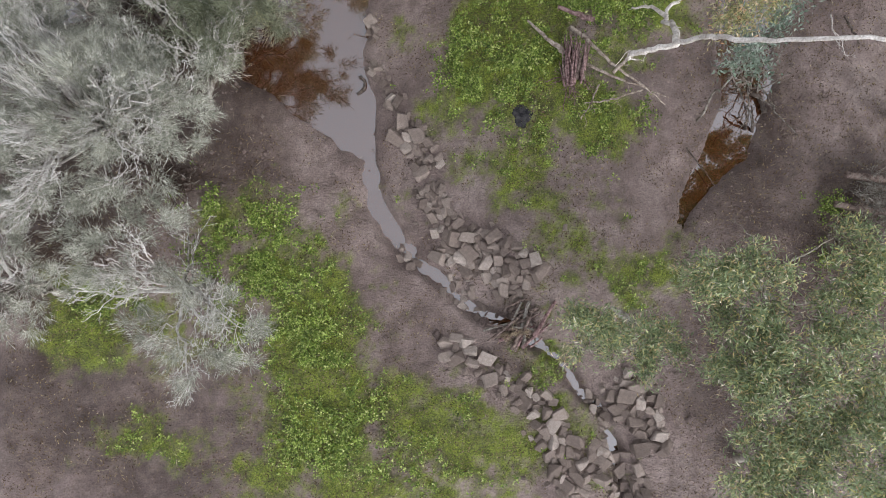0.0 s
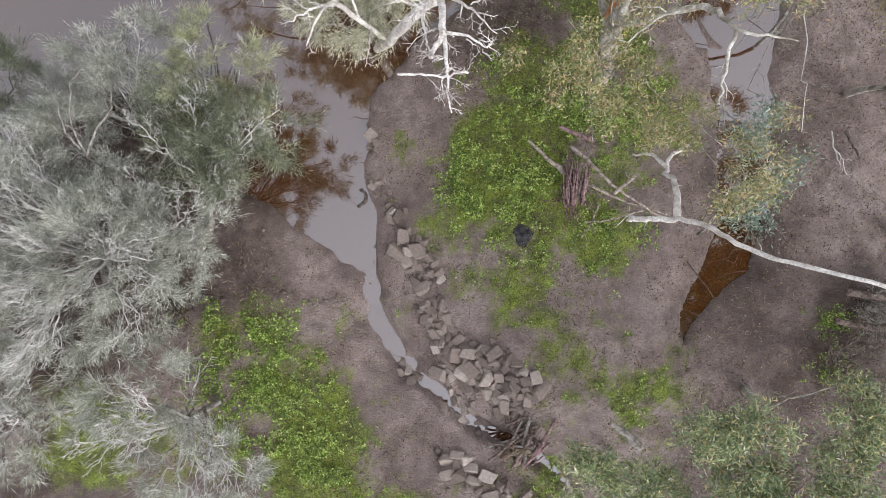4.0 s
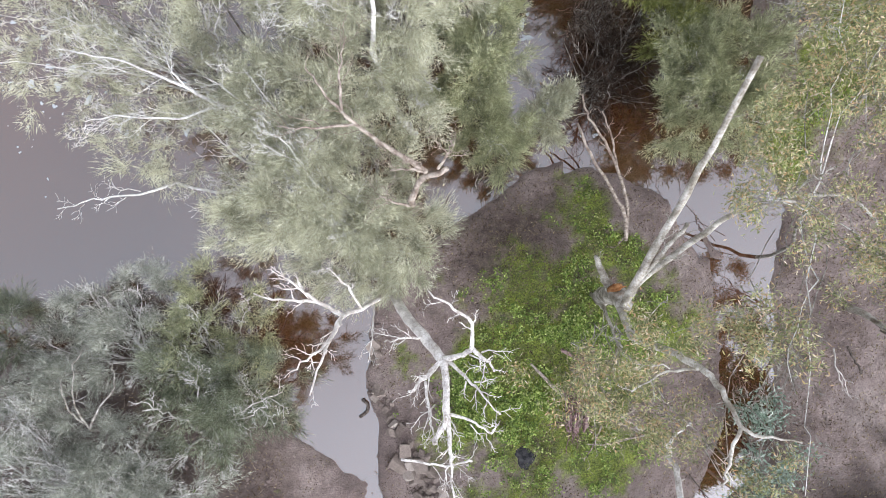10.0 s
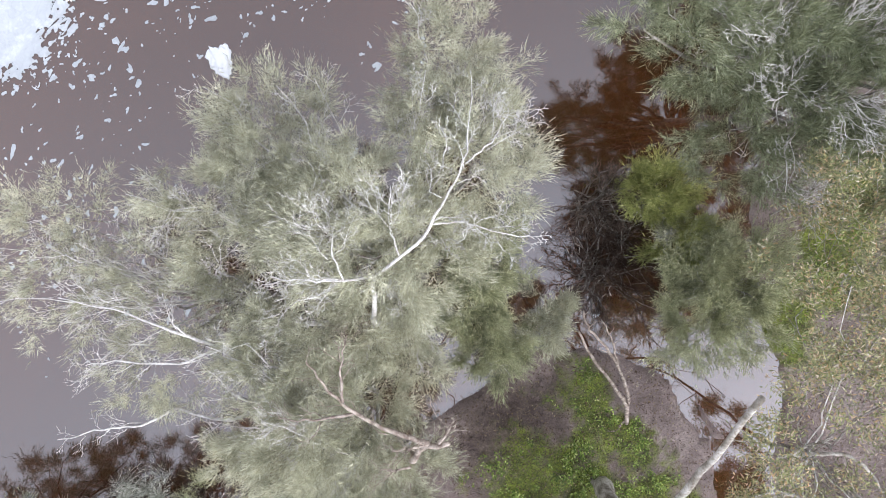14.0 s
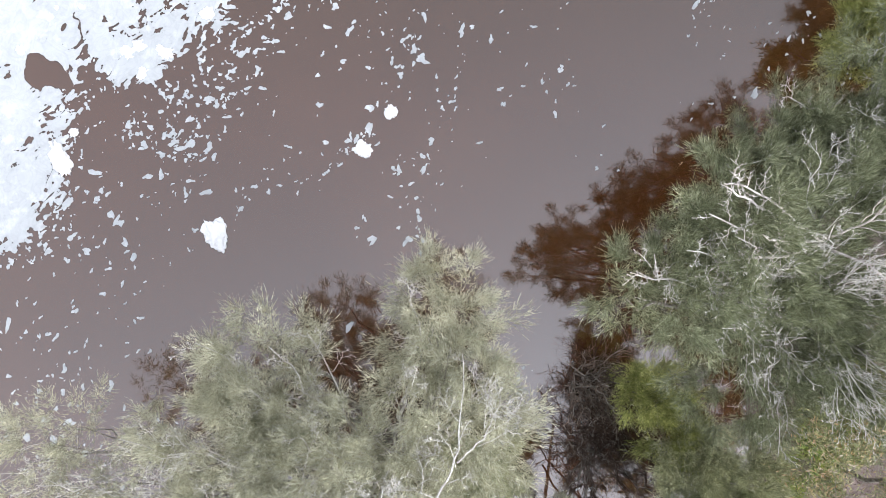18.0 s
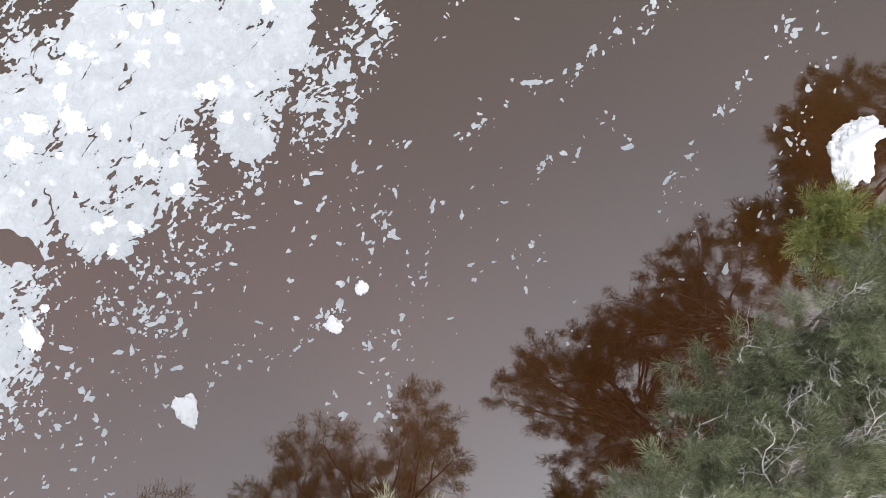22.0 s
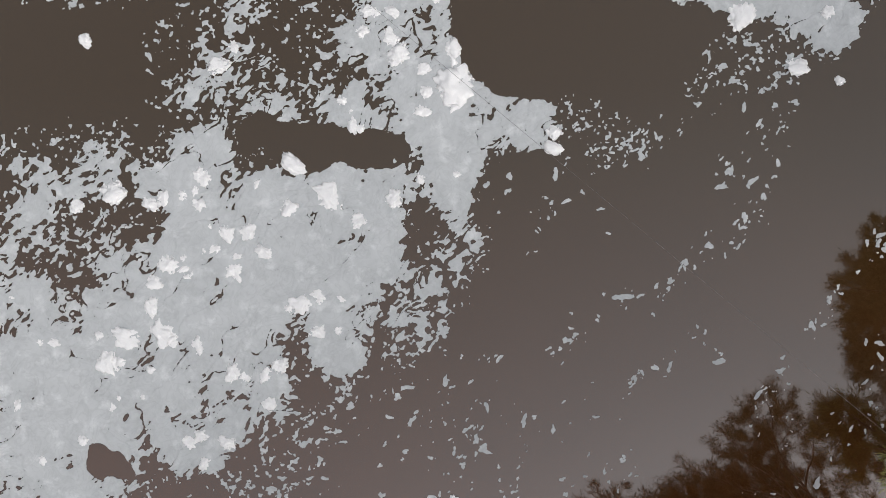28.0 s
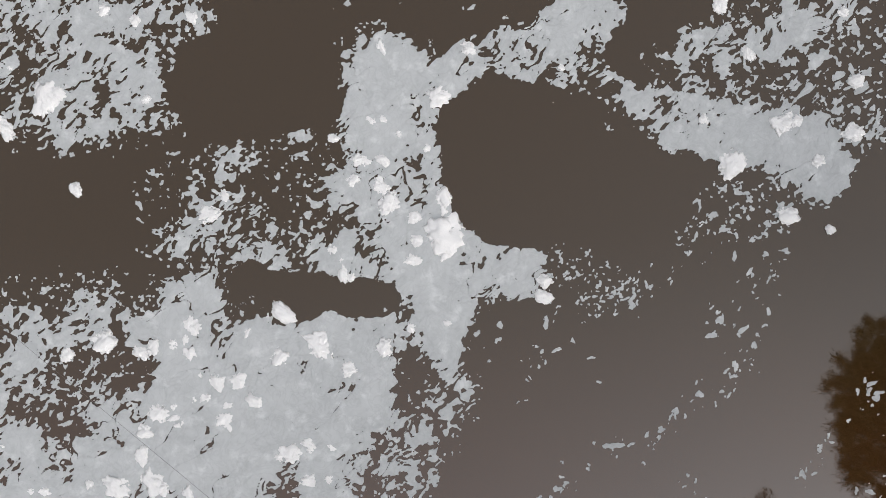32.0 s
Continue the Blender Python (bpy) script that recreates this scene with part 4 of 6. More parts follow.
gum = timber("white_gum", "white-barked gum with a snapped orange stem and long bare limbs", "tree", [
    ([(4.24, 7.86, 0.80), (3.97, 8.08, 2.60), (3.74, 8.18, 4.20), (3.64, 8.01, 5.00)], 0.27, 0.17),
    ([(3.64, 8.01, 5.00), (3.72, 8.50, 5.50), (4.15, 10.10, 7.00), (4.70, 12.07, 8.50)], 0.092, 0.052),
    ([(3.72, 8.50, 5.50), (4.02, 9.05, 6.05), (4.35, 9.60, 6.50)], 0.06, 0.04),
    ([(3.60, 7.99, 4.80), (3.51, 7.46, 6.00), (3.89, 7.38, 6.80), (4.21, 7.20, 7.60), (4.31, 6.97, 8.00), (4.39, 6.48, 8.50), (4.59, 6.40, 8.60), (5.26, 6.30, 8.60)], 0.09, 0.012),
    ([(4.39, 6.48, 8.50), (4.26, 5.96, 8.40), (4.25, 5.41, 8.20)], 0.035, 0.012),
    ([(3.64, 8.01, 5.00), (3.82, 8.50, 5.30), (4.60, 9.30, 6.10), (5.20, 9.90, 6.80), (6.10, 10.00, 7.00)], 0.085, 0.03),
    ([(3.85, 8.08, 3.40), (3.47, 8.45, 4.20), (3.06, 9.00, 5.00)], 0.13, 0.05),
    ([(4.21, 7.20, 7.60), (3.67, 7.13, 7.40), (3.16, 6.73, 7.20)], 0.03, 0.012),
], BARKWHITE, 82, twig_count=3, twig_reach=0.6)
sp = np.array((3.60, 8.37, 4.70)) - np.array(gum.location)
part("broken_stem", tubes_mesh("broken_stem", [(np.array([sp + (0, -0.1, -0.6), sp, sp + (0.02, 0.05, 0.15)]), np.array([0.085, 0.085, 0.03])), (np.array([sp + (0.06, 0, -0.1), sp + (0.09, 0.03, 0.3)]), np.array([0.04, 0.006])), (np.array([sp + (-0.06, 0.03, -0.1), sp + (-0.1, 0.08, 0.24)]), np.array([0.04, 0.006]))], BROKEN, 8), gum, "freshly snapped orange stem")

timber("dead_gum", "leaning dead gum with a long white limb and crooked end", "dead tree", [
    ([(13.2, -1.2, 0.2), (12.0, -0.6, 4.0), (9.6, 0.9, 8.4), (7.6, 2.0, 10.0)], 0.10, 0.03),
    ([(7.6, 2.0, 10.0), (5.67, 2.73, 9.90), (4.95, 3.01, 8.90), (4.76, 3.09, 8.60), (4.50, 3.41, 7.80), (4.43, 3.64, 7.20), (4.27, 3.75, 6.50), (3.92, 3.76, 6.00), (3.69, 3.78, 5.80)], 0.024, 0.058),
    ([(4.31, 3.79, 6.30), (4.57, 4.22, 5.60), (4.75, 4.67, 4.90), (4.66, 4.76, 4.70), (4.79, 5.17, 4.50), (5.24, 5.42, 4.40)], 0.075, 0.03),
    ([(3.69, 3.78, 5.80), (3.67, 3.82, 5.60), (3.65, 3.75, 5.40)], 0.06, 0.03),
    ([(4.74, 4.92, 4.60), (4.48, 5.27, 4.30), (4.14, 5.25, 4.20)], 0.05, 0.018),
], DEADWOOD, 83, twig_count=1, twig_reach=0.4, depth=1)

timber("fallen_branch", "grey fallen branch lying across the green mound", "branch", [
    ([(3.40, 5.95, 1.10), (3.82, 5.53, 1.30), (4.27, 5.01, 1.40), (4.94, 4.53, 1.30), (5.52, 4.24, 1.10), (6.07, 3.90, 0.80)], 0.058, 0.014),
    ([(3.82, 4.94, 1.10), (4.64, 4.53, 1.20), (5.15, 4.37, 1.20), (6.13, 4.13, 0.80)], 0.045, 0.012),
    ([(3.78, 3.93, 1.00), (4.17, 3.94, 1.10), (4.54, 4.00, 1.10), (5.28, 4.23, 1.20)], 0.018, 0.028),
    ([(4.49, 4.65, 1.30), (4.73, 4.91, 1.50), (4.97, 5.07, 1.60)], 0.05, 0.05),
    ([(4.19, 4.42, 1.00), (3.96, 3.89, 1.00), (3.70, 3.48, 1.00)], 0.025, 0.012),
], WEATHERED, 84, twig_count=6, twig_reach=0.55, first="stem")
timber("fallen_branch", "grey broken branch stub beside the old stump", "branch", [([(2.26, 6.11, 1.10), (2.72, 5.64, 1.20), (3.23, 5.22, 1.25)], 0.03, 0.075)], WEATHERED, 85, first="stem")
timber("fallen_branch", "brown fallen branch near the stump", "branch", [([(3.08, 6.48, 1.10), (3.54, 6.24, 1.20), (3.99, 6.09, 1.20)], 0.05, 0.07)], TORN, 86, first="stem")
rs = np.random.default_rng(87)
sc = np.array((3.45, 4.98, 1.05))
stump = timber("old_stump", "torn reddish-grey tree stump with splintered roots", "stump",
               [([sc + (-0.05, -0.5, -0.15), sc + (0.0, -0.15, 0.2), sc + (0.05, 0.3, 0.3)], 0.19, 0.08)]
               + [([sc + (rs.uniform(-0.2, 0.2), rs.uniform(-0.5, 0.0), 0.12), sc + (math.cos(a) * rs.uniform(0.2, 0.5), math.sin(a) * 0.3 - 0.4, 0.12), sc + (math.cos(a) * rs.uniform(0.4, 1.2), math.sin(a) * rs.uniform(0.4, 0.9) - 0.5, 0.0)], 0.022, 0.008) for a in rs.uniform(2.4, 6.9, 9)],
               TORN, 88, twig_count=3, twig_reach=0.35)
for k in range(44):
    x0, lean = rs.uniform(-0.34, 0.34), rs.normal(0, 0.12)
    a = np.array([x0 * 0.8, rs.uniform(-0.65, -0.2), rs.uniform(0.12, 0.35)]) + sc - np.array(stump.location)
    e = a + np.array([lean + x0 * 0.2, rs.uniform(0.45, 1.25), rs.uniform(0.0, 0.35)])
    part("splinter", tubes_mesh("splinter", [(wander(rs, a, e, 6, 0.03), taper(6, rs.uniform(0.025, 0.075), 0.006))], TORN if k % 5 else LOGWOOD, 4), stump)
timber("dead_stick", "dark rotten stake standing in the side pool", "stick", [([(8.63, 3.38, -0.10), (8.46, 3.60, 0.40), (8.27, 3.91, 0.70)], 0.05, 0.02)], BARKDARK, 89, first="stem")
timber("dead_stick", "dark rotten forked stake in the side pool", "stick", [([(8.83, 3.28, -0.10), (8.62, 3.64, 0.35), (8.50, 3.96, 0.60)], 0.05, 0.02)], BARKDARK, 90, first="stem")
timber("sunken_log", "short dark curved log at the pool's edge", "log", [([(-2.44, 4.39, 0.00), (-2.23, 4.54, 0.05), (-2.21, 4.73, 0.06), (-2.37, 4.89, 0.04)], 0.05, 0.04)], BARKDARK, 91, first="stem")
timber("sunken_log", "dark log lying half in the side channel", "log", [([(8.75, 4.42, 0.05), (8.96, 4.30, 0.12), (9.07, 3.85, 0.12)], 0.06, 0.07)], BARKDARK, 92, first="stem")
timber("leaning_stem", "twin brown stems leaning from the bank into dead scrub", "dead tree", [
    ([(5.03, 9.42, 0.30), (4.86, 10.09, 0.90), (4.30, 10.81, 1.40), (3.73, 11.45, 1.90), (3.23, 12.26, 2.40)], 0.06, 0.03),
    ([(5.03, 9.42, 0.30), (4.89, 10.35, 1.00), (4.47, 11.20, 1.60), (3.97, 11.83, 2.20), (3.39, 12.41, 2.80), (3.18, 12.82, 3.10)], 0.055, 0.02),
    ([(4.40, 11.30, 1.70), (4.15, 11.95, 2.20), (3.80, 12.50, 2.60)], 0.035, 0.015),
    ([(5.06, 9.56, 0.30), (4.75, 9.25, 0.30), (4.34, 9.10, 0.30)], 0.04, 0.02),
], WEATHERED, 93, twig_count=4, twig_reach=0.7)
timber("fallen_branch", "pale twisted branch hanging over the side bank", "branch", [([(6.52, 10.20, 5.50), (7.02, 10.24, 5.50), (7.80, 10.26, 5.50), (8.25, 9.98, 5.50), (8.57, 9.52, 5.60)], 0.05, 0.02), ([(6.80, 10.23, 5.50), (7.02, 10.53, 5.80), (7.27, 10.60, 6.00)], 0.03, 0.01)], BARKWHITE, 94, first="stem")
timber("fallen_branch", "forked bleached stick on the side bank", "branch", [([(10.66, 6.45, 0.60), (10.61, 5.94, 0.80), (10.73, 5.49, 0.90)], 0.022, 0.012), ([(10.61, 5.94, 0.80), (10.78, 5.64, 0.90), (10.86, 5.18, 0.90)], 0.015, 0.008)], DEADWOOD, 95, twig_count=4, twig_reach=0.4, first="stem")
timber("fallen_log", "grey fallen log on the brushy bank", "log", [([(10.95, 2.02, 0.80), (11.92, 1.88, 0.90), (13.02, 1.81, 0.90)], 0.10, 0.12)], LOGWOOD, 96, first="stem")
timber("fallen_log", "weathered log at the foot of the brush", "log", [([(10.71, 1.23, 0.70), (11.87, 1.02, 0.80), (13.10, 1.10, 0.80)], 0.09, 0.11)], LOGWOOD, 97, first="stem")
timber("bare_tree", "bleached limbs of a drowned tree reaching over the river", "dead tree", [
    ([(-3.4, 12.2, 0.0), (-3.9, 12.4, 2.4), (-4.86, 12.23, 4.60)], 0.08, 0.04),
    ([(-4.86, 12.23, 4.60), (-5.36, 12.49, 5.00), (-6.01, 12.75, 5.10), (-6.64, 13.01, 5.10), (-8.03, 13.30, 5.00)], 0.04, 0.010),
    ([(-5.36, 12.49, 5.00), (-5.62, 12.84, 5.20), (-5.79, 13.41, 5.20)], 0.02, 0.008),
    ([(-4.92, 12.17, 4.60), (-5.55, 11.87, 4.80), (-6.97, 11.93, 4.80), (-7.62, 11.86, 4.70)], 0.03, 0.009),
    ([(-3.83, 10.91, 4.20), (-4.35, 11.05, 4.50), (-4.86, 11.52, 4.60), (-5.24, 11.97, 4.70)], 0.03, 0.010),
    ([(-6.18, 10.66, 3.60), (-6.76, 10.37, 4.00), (-7.64, 10.31, 4.00), (-8.64, 10.06, 4.00)], 0.03, 0.010),
    ([(-3.83, 10.91, 4.20), (-4.95, 10.39, 3.80), (-6.18, 10.66, 3.60)], 0.035, 0.03),
], TWIGPALE, 98, twig_count=13, twig_reach=0.8, twig_r=0.009)
timber("bare_tree", "white lichen-covered bare limbs spreading over the dark water", "dead tree", [
    ([(9.0, 18.2, 0.3), (7.6, 18.6, 3.4), (7.03, 19.44, 6.40)], 0.10, 0.06),
    ([(7.03, 19.44, 6.40), (5.89, 19.70, 7.20), (4.66, 20.04, 8.20), (4.36, 20.18, 8.40)], 0.032, 0.009),
    ([(7.03, 19.39, 6.40), (5.89, 19.32, 7.20), (4.93, 19.52, 7.80), (4.18, 19.78, 8.20)], 0.032, 0.009),
    ([(7.03, 19.34, 6.40), (5.99, 19.10, 7.00), (5.02, 19.06, 7.40), (4.47, 18.99, 7.60)], 0.03, 0.008),
    ([(6.87, 19.40, 6.50), (5.58, 19.92, 7.60), (4.75, 20.21, 8.20), (4.33, 20.20, 8.40)], 0.026, 0.008),
    ([(7.13, 19.44, 6.40), (7.46, 19.69, 7.00), (7.63, 20.10, 7.40)], 0.026, 0.008),
    ([(7.13, 19.23, 6.40), (7.56, 18.90, 7.00), (7.80, 18.45, 7.20)], 0.026, 0.008),
], DEADWOOD, 99, twig_count=13, twig_reach=0.7, twig_r=0.009)
timber("bare_tree", "bleached forking limbs rising through a pale casuarina crown", "dead tree", [
    ([(-0.9, 12.4, 0.1), (-1.3, 12.5, 3.6), (-1.42, 12.9, 6.0), (-1.26, 13.82, 7.25)], 0.10, 0.035),
    ([(-1.26, 13.82, 7.25), (-1.75, 13.75, 7.45), (-2.30, 13.75, 7.45), (-3.00, 13.80, 7.35)], 0.028, 0.007),
    ([(-1.26, 13.82, 7.25), (-0.43, 14.45, 7.45), (-0.14, 15.00, 7.55), (0.27, 15.70, 7.55), (0.35, 16.55, 7.35), (0.42, 17.45, 6.95)], 0.030, 0.006),
    ([(-0.30, 14.70, 7.45), (0.20, 14.75, 7.45), (0.70, 14.60, 7.35), (1.55, 14.45, 7.05)], 0.018, 0.006),
    ([(-0.84, 14.17, 7.35), (-1.00, 14.70, 7.55), (-0.98, 15.30, 7.55)], 0.017, 0.006),
    ([(-1.75, 13.75, 7.45), (-1.95, 14.30, 7.65), (-1.85, 14.90, 7.55)], 0.016, 0.006),
    ([(0.27, 15.70, 7.55), (0.75, 16.10, 7.45), (1.05, 16.70, 7.15)], 0.015, 0.006),
], TWIGPALE, 102, twig_count=12, twig_reach=0.9, twig_r=0.009, depth=3)
timber("snag", "snapped pale limb with an orange break among casuarinas", "dead tree", [
    ([(-1.2, 10.0, 0.2), (-0.6, 10.2, 3.0), (-0.74, 10.07, 5.60), (-0.51, 10.48, 5.90), (-0.02, 10.66, 6.20)], 0.09, 0.05),
    ([(-0.39, 10.62, 6.10), (-0.80, 10.86, 6.40), (-1.34, 11.15, 6.70), (-1.86, 11.56, 6.90), (-2.19, 11.93, 7.00), (-2.48, 12.32, 7.00)], 0.055, 0.014),
    ([(-1.86, 11.56, 6.90), (-1.88, 12.20, 7.10), (-1.74, 12.85, 7.20)], 0.03, 0.010),
    ([(-1.62, 11.38, 6.80), (-2.30, 11.28, 6.90), (-3.00, 11.31, 6.90)], 0.03, 0.010),
    ([(-0.39, 10.62, 6.10), (-0.64, 10.63, 6.40), (-1.05, 10.62, 6.50)], 0.03, 0.012),
    ([(-0.18, 10.66, 6.20), (0.03, 10.96, 6.30), (0.08, 11.17, 6.30)], 0.03, 0.015),
    ([(-0.74, 10.01, 5.60), (-1.09, 10.09, 6.00), (-1.29, 10.18, 6.20)], 0.03, 0.010),
], WEATHERED, 100, twig_count=10, twig_reach=0.75, twig_r=0.009)


def scrub(label, base, spread_xy, top, stems, material, seed, twig_n=9):
    """A leafless shrub: many stems from one foot."""
    rng = np.random.default_rng(seed)
    root = tagged(new("dead_shrub"), label, "shrub")
    root.location = (base[0], base[1], max(h1(*base), -0.05) - 0.05)
    tw = []
    for _ in range(stems):
        s = np.array([rng.normal(0, 0.2), rng.normal(0, 0.2), 0])
        e = np.array([rng.uniform(-1, 1) * spread_xy[0], rng.uniform(-1, 1) * spread_xy[1], rng.uniform(0.5, 1) * top])
        p = wander(rng, s, e, 9, 0.1, 0.08)
        part("stem", tubes_mesh("stem", [(p, taper(9, 0.024, 0.010))], BARK, 6), root)
        tw += branching(rng, p, twig_n, 0.75, 0.009, 2)
    tagged(part("twig_spray", tubes_mesh("twig_spray", tw, material, 3), root), kind="stuff")


scrub("dense leafless brown shrub in the backwater", (4.2, 13.6), (1.4, 1.6), 2.4, 44, TWIGDARK, 111, 12)
scrub("dark leafless thicket standing in the backwater", (4.7, 14.6), (1.2, 1.5), 1.9, 34, TWIGDARK, 119, 12)
scrub("dense leafless brown shrub at the mouth of the backwater", (4.0, 15.6), (0.9, 1.2), 2.2, 26, TWIGBROWN, 112, 11)
scrub("tangle of grey brush on the side bank", (11.99, 1.78), (0.8, 1.0), 1.2, 14, BARK, 113, 7)
scrub("tangle of grey brush by the fallen logs", (12.10, 1.07), (1.0, 0.9), 1.0, 14, BARK, 114, 7)
scrub("tangle of brown brush on the trodden bank", (11.0, 0.2), (0.8, 0.9), 0.9, 14, TWIGBROWN, 141, 8)
scrub("tangle of brown brush among green weeds", (11.6, -0.8), (0.9, 0.8), 0.9, 14, TWIGBROWN, 142, 8)
scrub("twiggy brown scrub under the gums", (8.8, 4.6), (1.0, 1.6), 1.2, 14, TWIGBROWN, 115, 7)
scrub("twiggy brush at the casuarina's foot", (1.1, 11.0), (0.8, 0.5), 0.8, 10, TWIGBROWN, 116, 7)
scrub("bleached brush on the river bank", (9.6, 15.8), (0.9, 1.0), 2.0, 14, TWIGPALE, 117, 8)

# Near-black brush, added beneath the crowns to stand in for deep shade there.
DARKB = "dark dead brush added under the casuarinas to deepen the shaded gaps"
scrub(DARKB, (-9.10, 7.06), (1.1, 0.9), 1.7, 20, TWIGDARK, 131, 11)
scrub(DARKB, (-6.98, 7.21), (1.0, 1.0), 1.7, 20, TWIGDARK, 132, 11)
scrub(DARKB, (-7.43, 5.39), (1.1, 0.8), 1.5, 18, TWIGDARK, 133, 10)
scrub(DARKB, (-6.29, 5.48), (0.9, 1.2), 1.5, 18, TWIGDARK, 134, 10)
scrub(DARKB, (-10.99, 1.69), (1.0, 1.0), 1.5, 16, TWIGDARK, 135, 10)
scrub(DARKB, (-9.93, 0.17), (1.0, 0.8), 1.3, 16, TWIGDARK, 137, 10)
scrub(DARKB, (-7.35, 1.69), (1.0, 0.7), 1.3, 16, TWIGDARK, 138, 10)
scrub(DARKB, (-11.60, -1.20), (0.7, 0.9), 1.2, 14, TWIGDARK, 139, 10)
scrub(DARKB, (-8.41, 2.75), (1.2, 0.9), 1.4, 16, TWIGDARK, 136, 10)
timber("bare_tree", "grey leaning trunk with bleached antler-like limbs", "dead tree", [
    ([(-9.11, 2.85, 0.40), (-7.91, 4.20, 1.60), (-6.66, 5.53, 2.80), (-6.09, 6.04, 3.20)], 0.13, 0.018),
    ([(-7.62, 4.52, 1.90), (-7.70, 4.88, 3.40), (-7.78, 5.25, 4.20), (-8.15, 5.70, 4.40), (-8.27, 6.39, 4.50)], 0.05, 0.012),
    ([(-7.78, 5.25, 4.20), (-7.48, 5.76, 4.40), (-7.07, 6.21, 4.50), (-7.08, 6.77, 4.60)], 0.032, 0.010),
    ([(-7.78, 5.25, 4.20), (-7.97, 5.79, 4.50), (-7.94, 6.65, 4.60), (-7.67, 7.13, 4.60)], 0.026, 0.009),
    ([(-7.62, 5.05, 3.80), (-7.54, 4.76, 4.00), (-7.72, 4.10, 4.20)], 0.026, 0.010),
    ([(-6.66, 5.53, 2.80), (-6.01, 5.92, 3.40), (-5.51, 5.84, 3.60)], 0.03, 0.010),
    ([(-8.15, 3.99, 1.40), (-7.06, 3.98, 2.20), (-6.33, 4.27, 2.60)], 0.03, 0.010),
], BARK, 101, twig_count=7, twig_reach=0.5, twig_r=0.009)

timber("cut_log", "short pale log lying on the bank beside the rocks", "log", [([(4.46, -1.48, 0.62), (4.94, -1.83, 0.68), (5.41, -2.25, 0.64)], 0.13, 0.12)], BARK, 122, first="stem")
timber("dead_stick", "dark stick lying on the side bank", "stick", [([(11.14, 6.47, 0.45), (11.30, 6.11, 0.50), (11.52, 5.72, 0.45)], 0.035, 0.025)], BARKDARK, 123, first="stem")
timber("fallen_branch", "thin dark branch lying across the side pool", "branch", [([(6.83, 2.84, 0.25), (7.25, 2.32, 0.20), (7.67, 1.76, 0.25)], 0.02, 0.012)], BARKDARK, 124, twig_count=0, first="stem")

# drift wood caught between the rocks
rp = np.random.default_rng(120)
pile = tagged(new("driftwood_pile"), "heap of wet brown drift sticks caught between the rocks", "driftwood")
px, py = 2.20, -1.94
pile.location = (px, py, max(h1(px, py), 0.35))
for k in range(42):
    a = rp.normal(0.66, 0.45) if k < 30 else rp.uniform(0, 3.14)
    ln, r = (rp.uniform(0.6, 1.25), rp.uniform(0.03, 0.065)) if k < 30 else (rp.uniform(0.4, 0.9), rp.uniform(0.015, 0.04))
    c = np.array([rp.normal(0.0, 0.30), rp.normal(0.0, 0.27), 0.05 + 0.45 * rp.random()])
    d = np.array([math.cos(a), math.sin(a), rp.normal(0, 0.1)]) * ln / 2
    part("stick", tubes_mesh("stick", [(wander(rp, c - d, c + d, 7, 0.035), taper(7, r, r * 0.7))], (LOGWOOD, LOGWOOD, TORN, LOGWOOD, BARK)[k % 5], 7), pile)
tw = branching(rp, np.array([[-0.95, -0.55, 0.15], [-0.5, -0.4, 0.45], [-0.1, -0.3, 0.5]]), 26, 0.4, 0.008, 2)
tagged(part("twig_spray", tubes_mesh("twig_spray", tw, STALK, 4), pile, "dry reedy stalks"), kind="stuff")
timber("fallen_branch", "thin bent stick lying on the mud by the rocks", "branch", [([(-0.38, -2.19, 0.35), (0.25, -2.06, 0.40), (0.88, -2.10, 0.45), (1.16, -2.58, 0.40)], 0.022, 0.012)], BARK, 121, first="stem")

# ---- rocks along the creek ----


def rock_mesh(seed):
    """A quarried stone: the hull of scattered points with worn edges."""
    rng = np.random.default_rng(seed)
    bm = bmesh.new()
    box = np.array([(a, b, c) for a in (-1, 1) for b in (-1, 1) for c in (-1, 1)], float) * (0.92, 0.66, 0.5) * rng.uniform(0.48, 1.15, (8, 3))
    d = np.vstack([box, unit(rng.normal(size=(3, 3))) * (1.0, 0.8, 0.62)])
    for p in d:
        bm.verts.new(p)
    got = bmesh.ops.convex_hull(bm, input=bm.verts)
    bmesh.ops.delete(bm, geom=[g for g in got["geom_interior"] if isinstance(g, bmesh.types.BMVert)], context="VERTS")
    bmesh.ops.dissolve_limit(bm, angle_limit=0.3, verts=bm.verts, edges=bm.edges)
    bmesh.ops.bevel(bm, geom=list(bm.edges), offset=0.05, segments=1, affect="EDGES", profile=0.6)
    bmesh.ops.triangulate(bm, faces=bm.faces)
    me = bpy.data.meshes.new("rock")
    bm.to_mesh(me)
    bm.free()
    me.materials.append(ROCK)
    return me


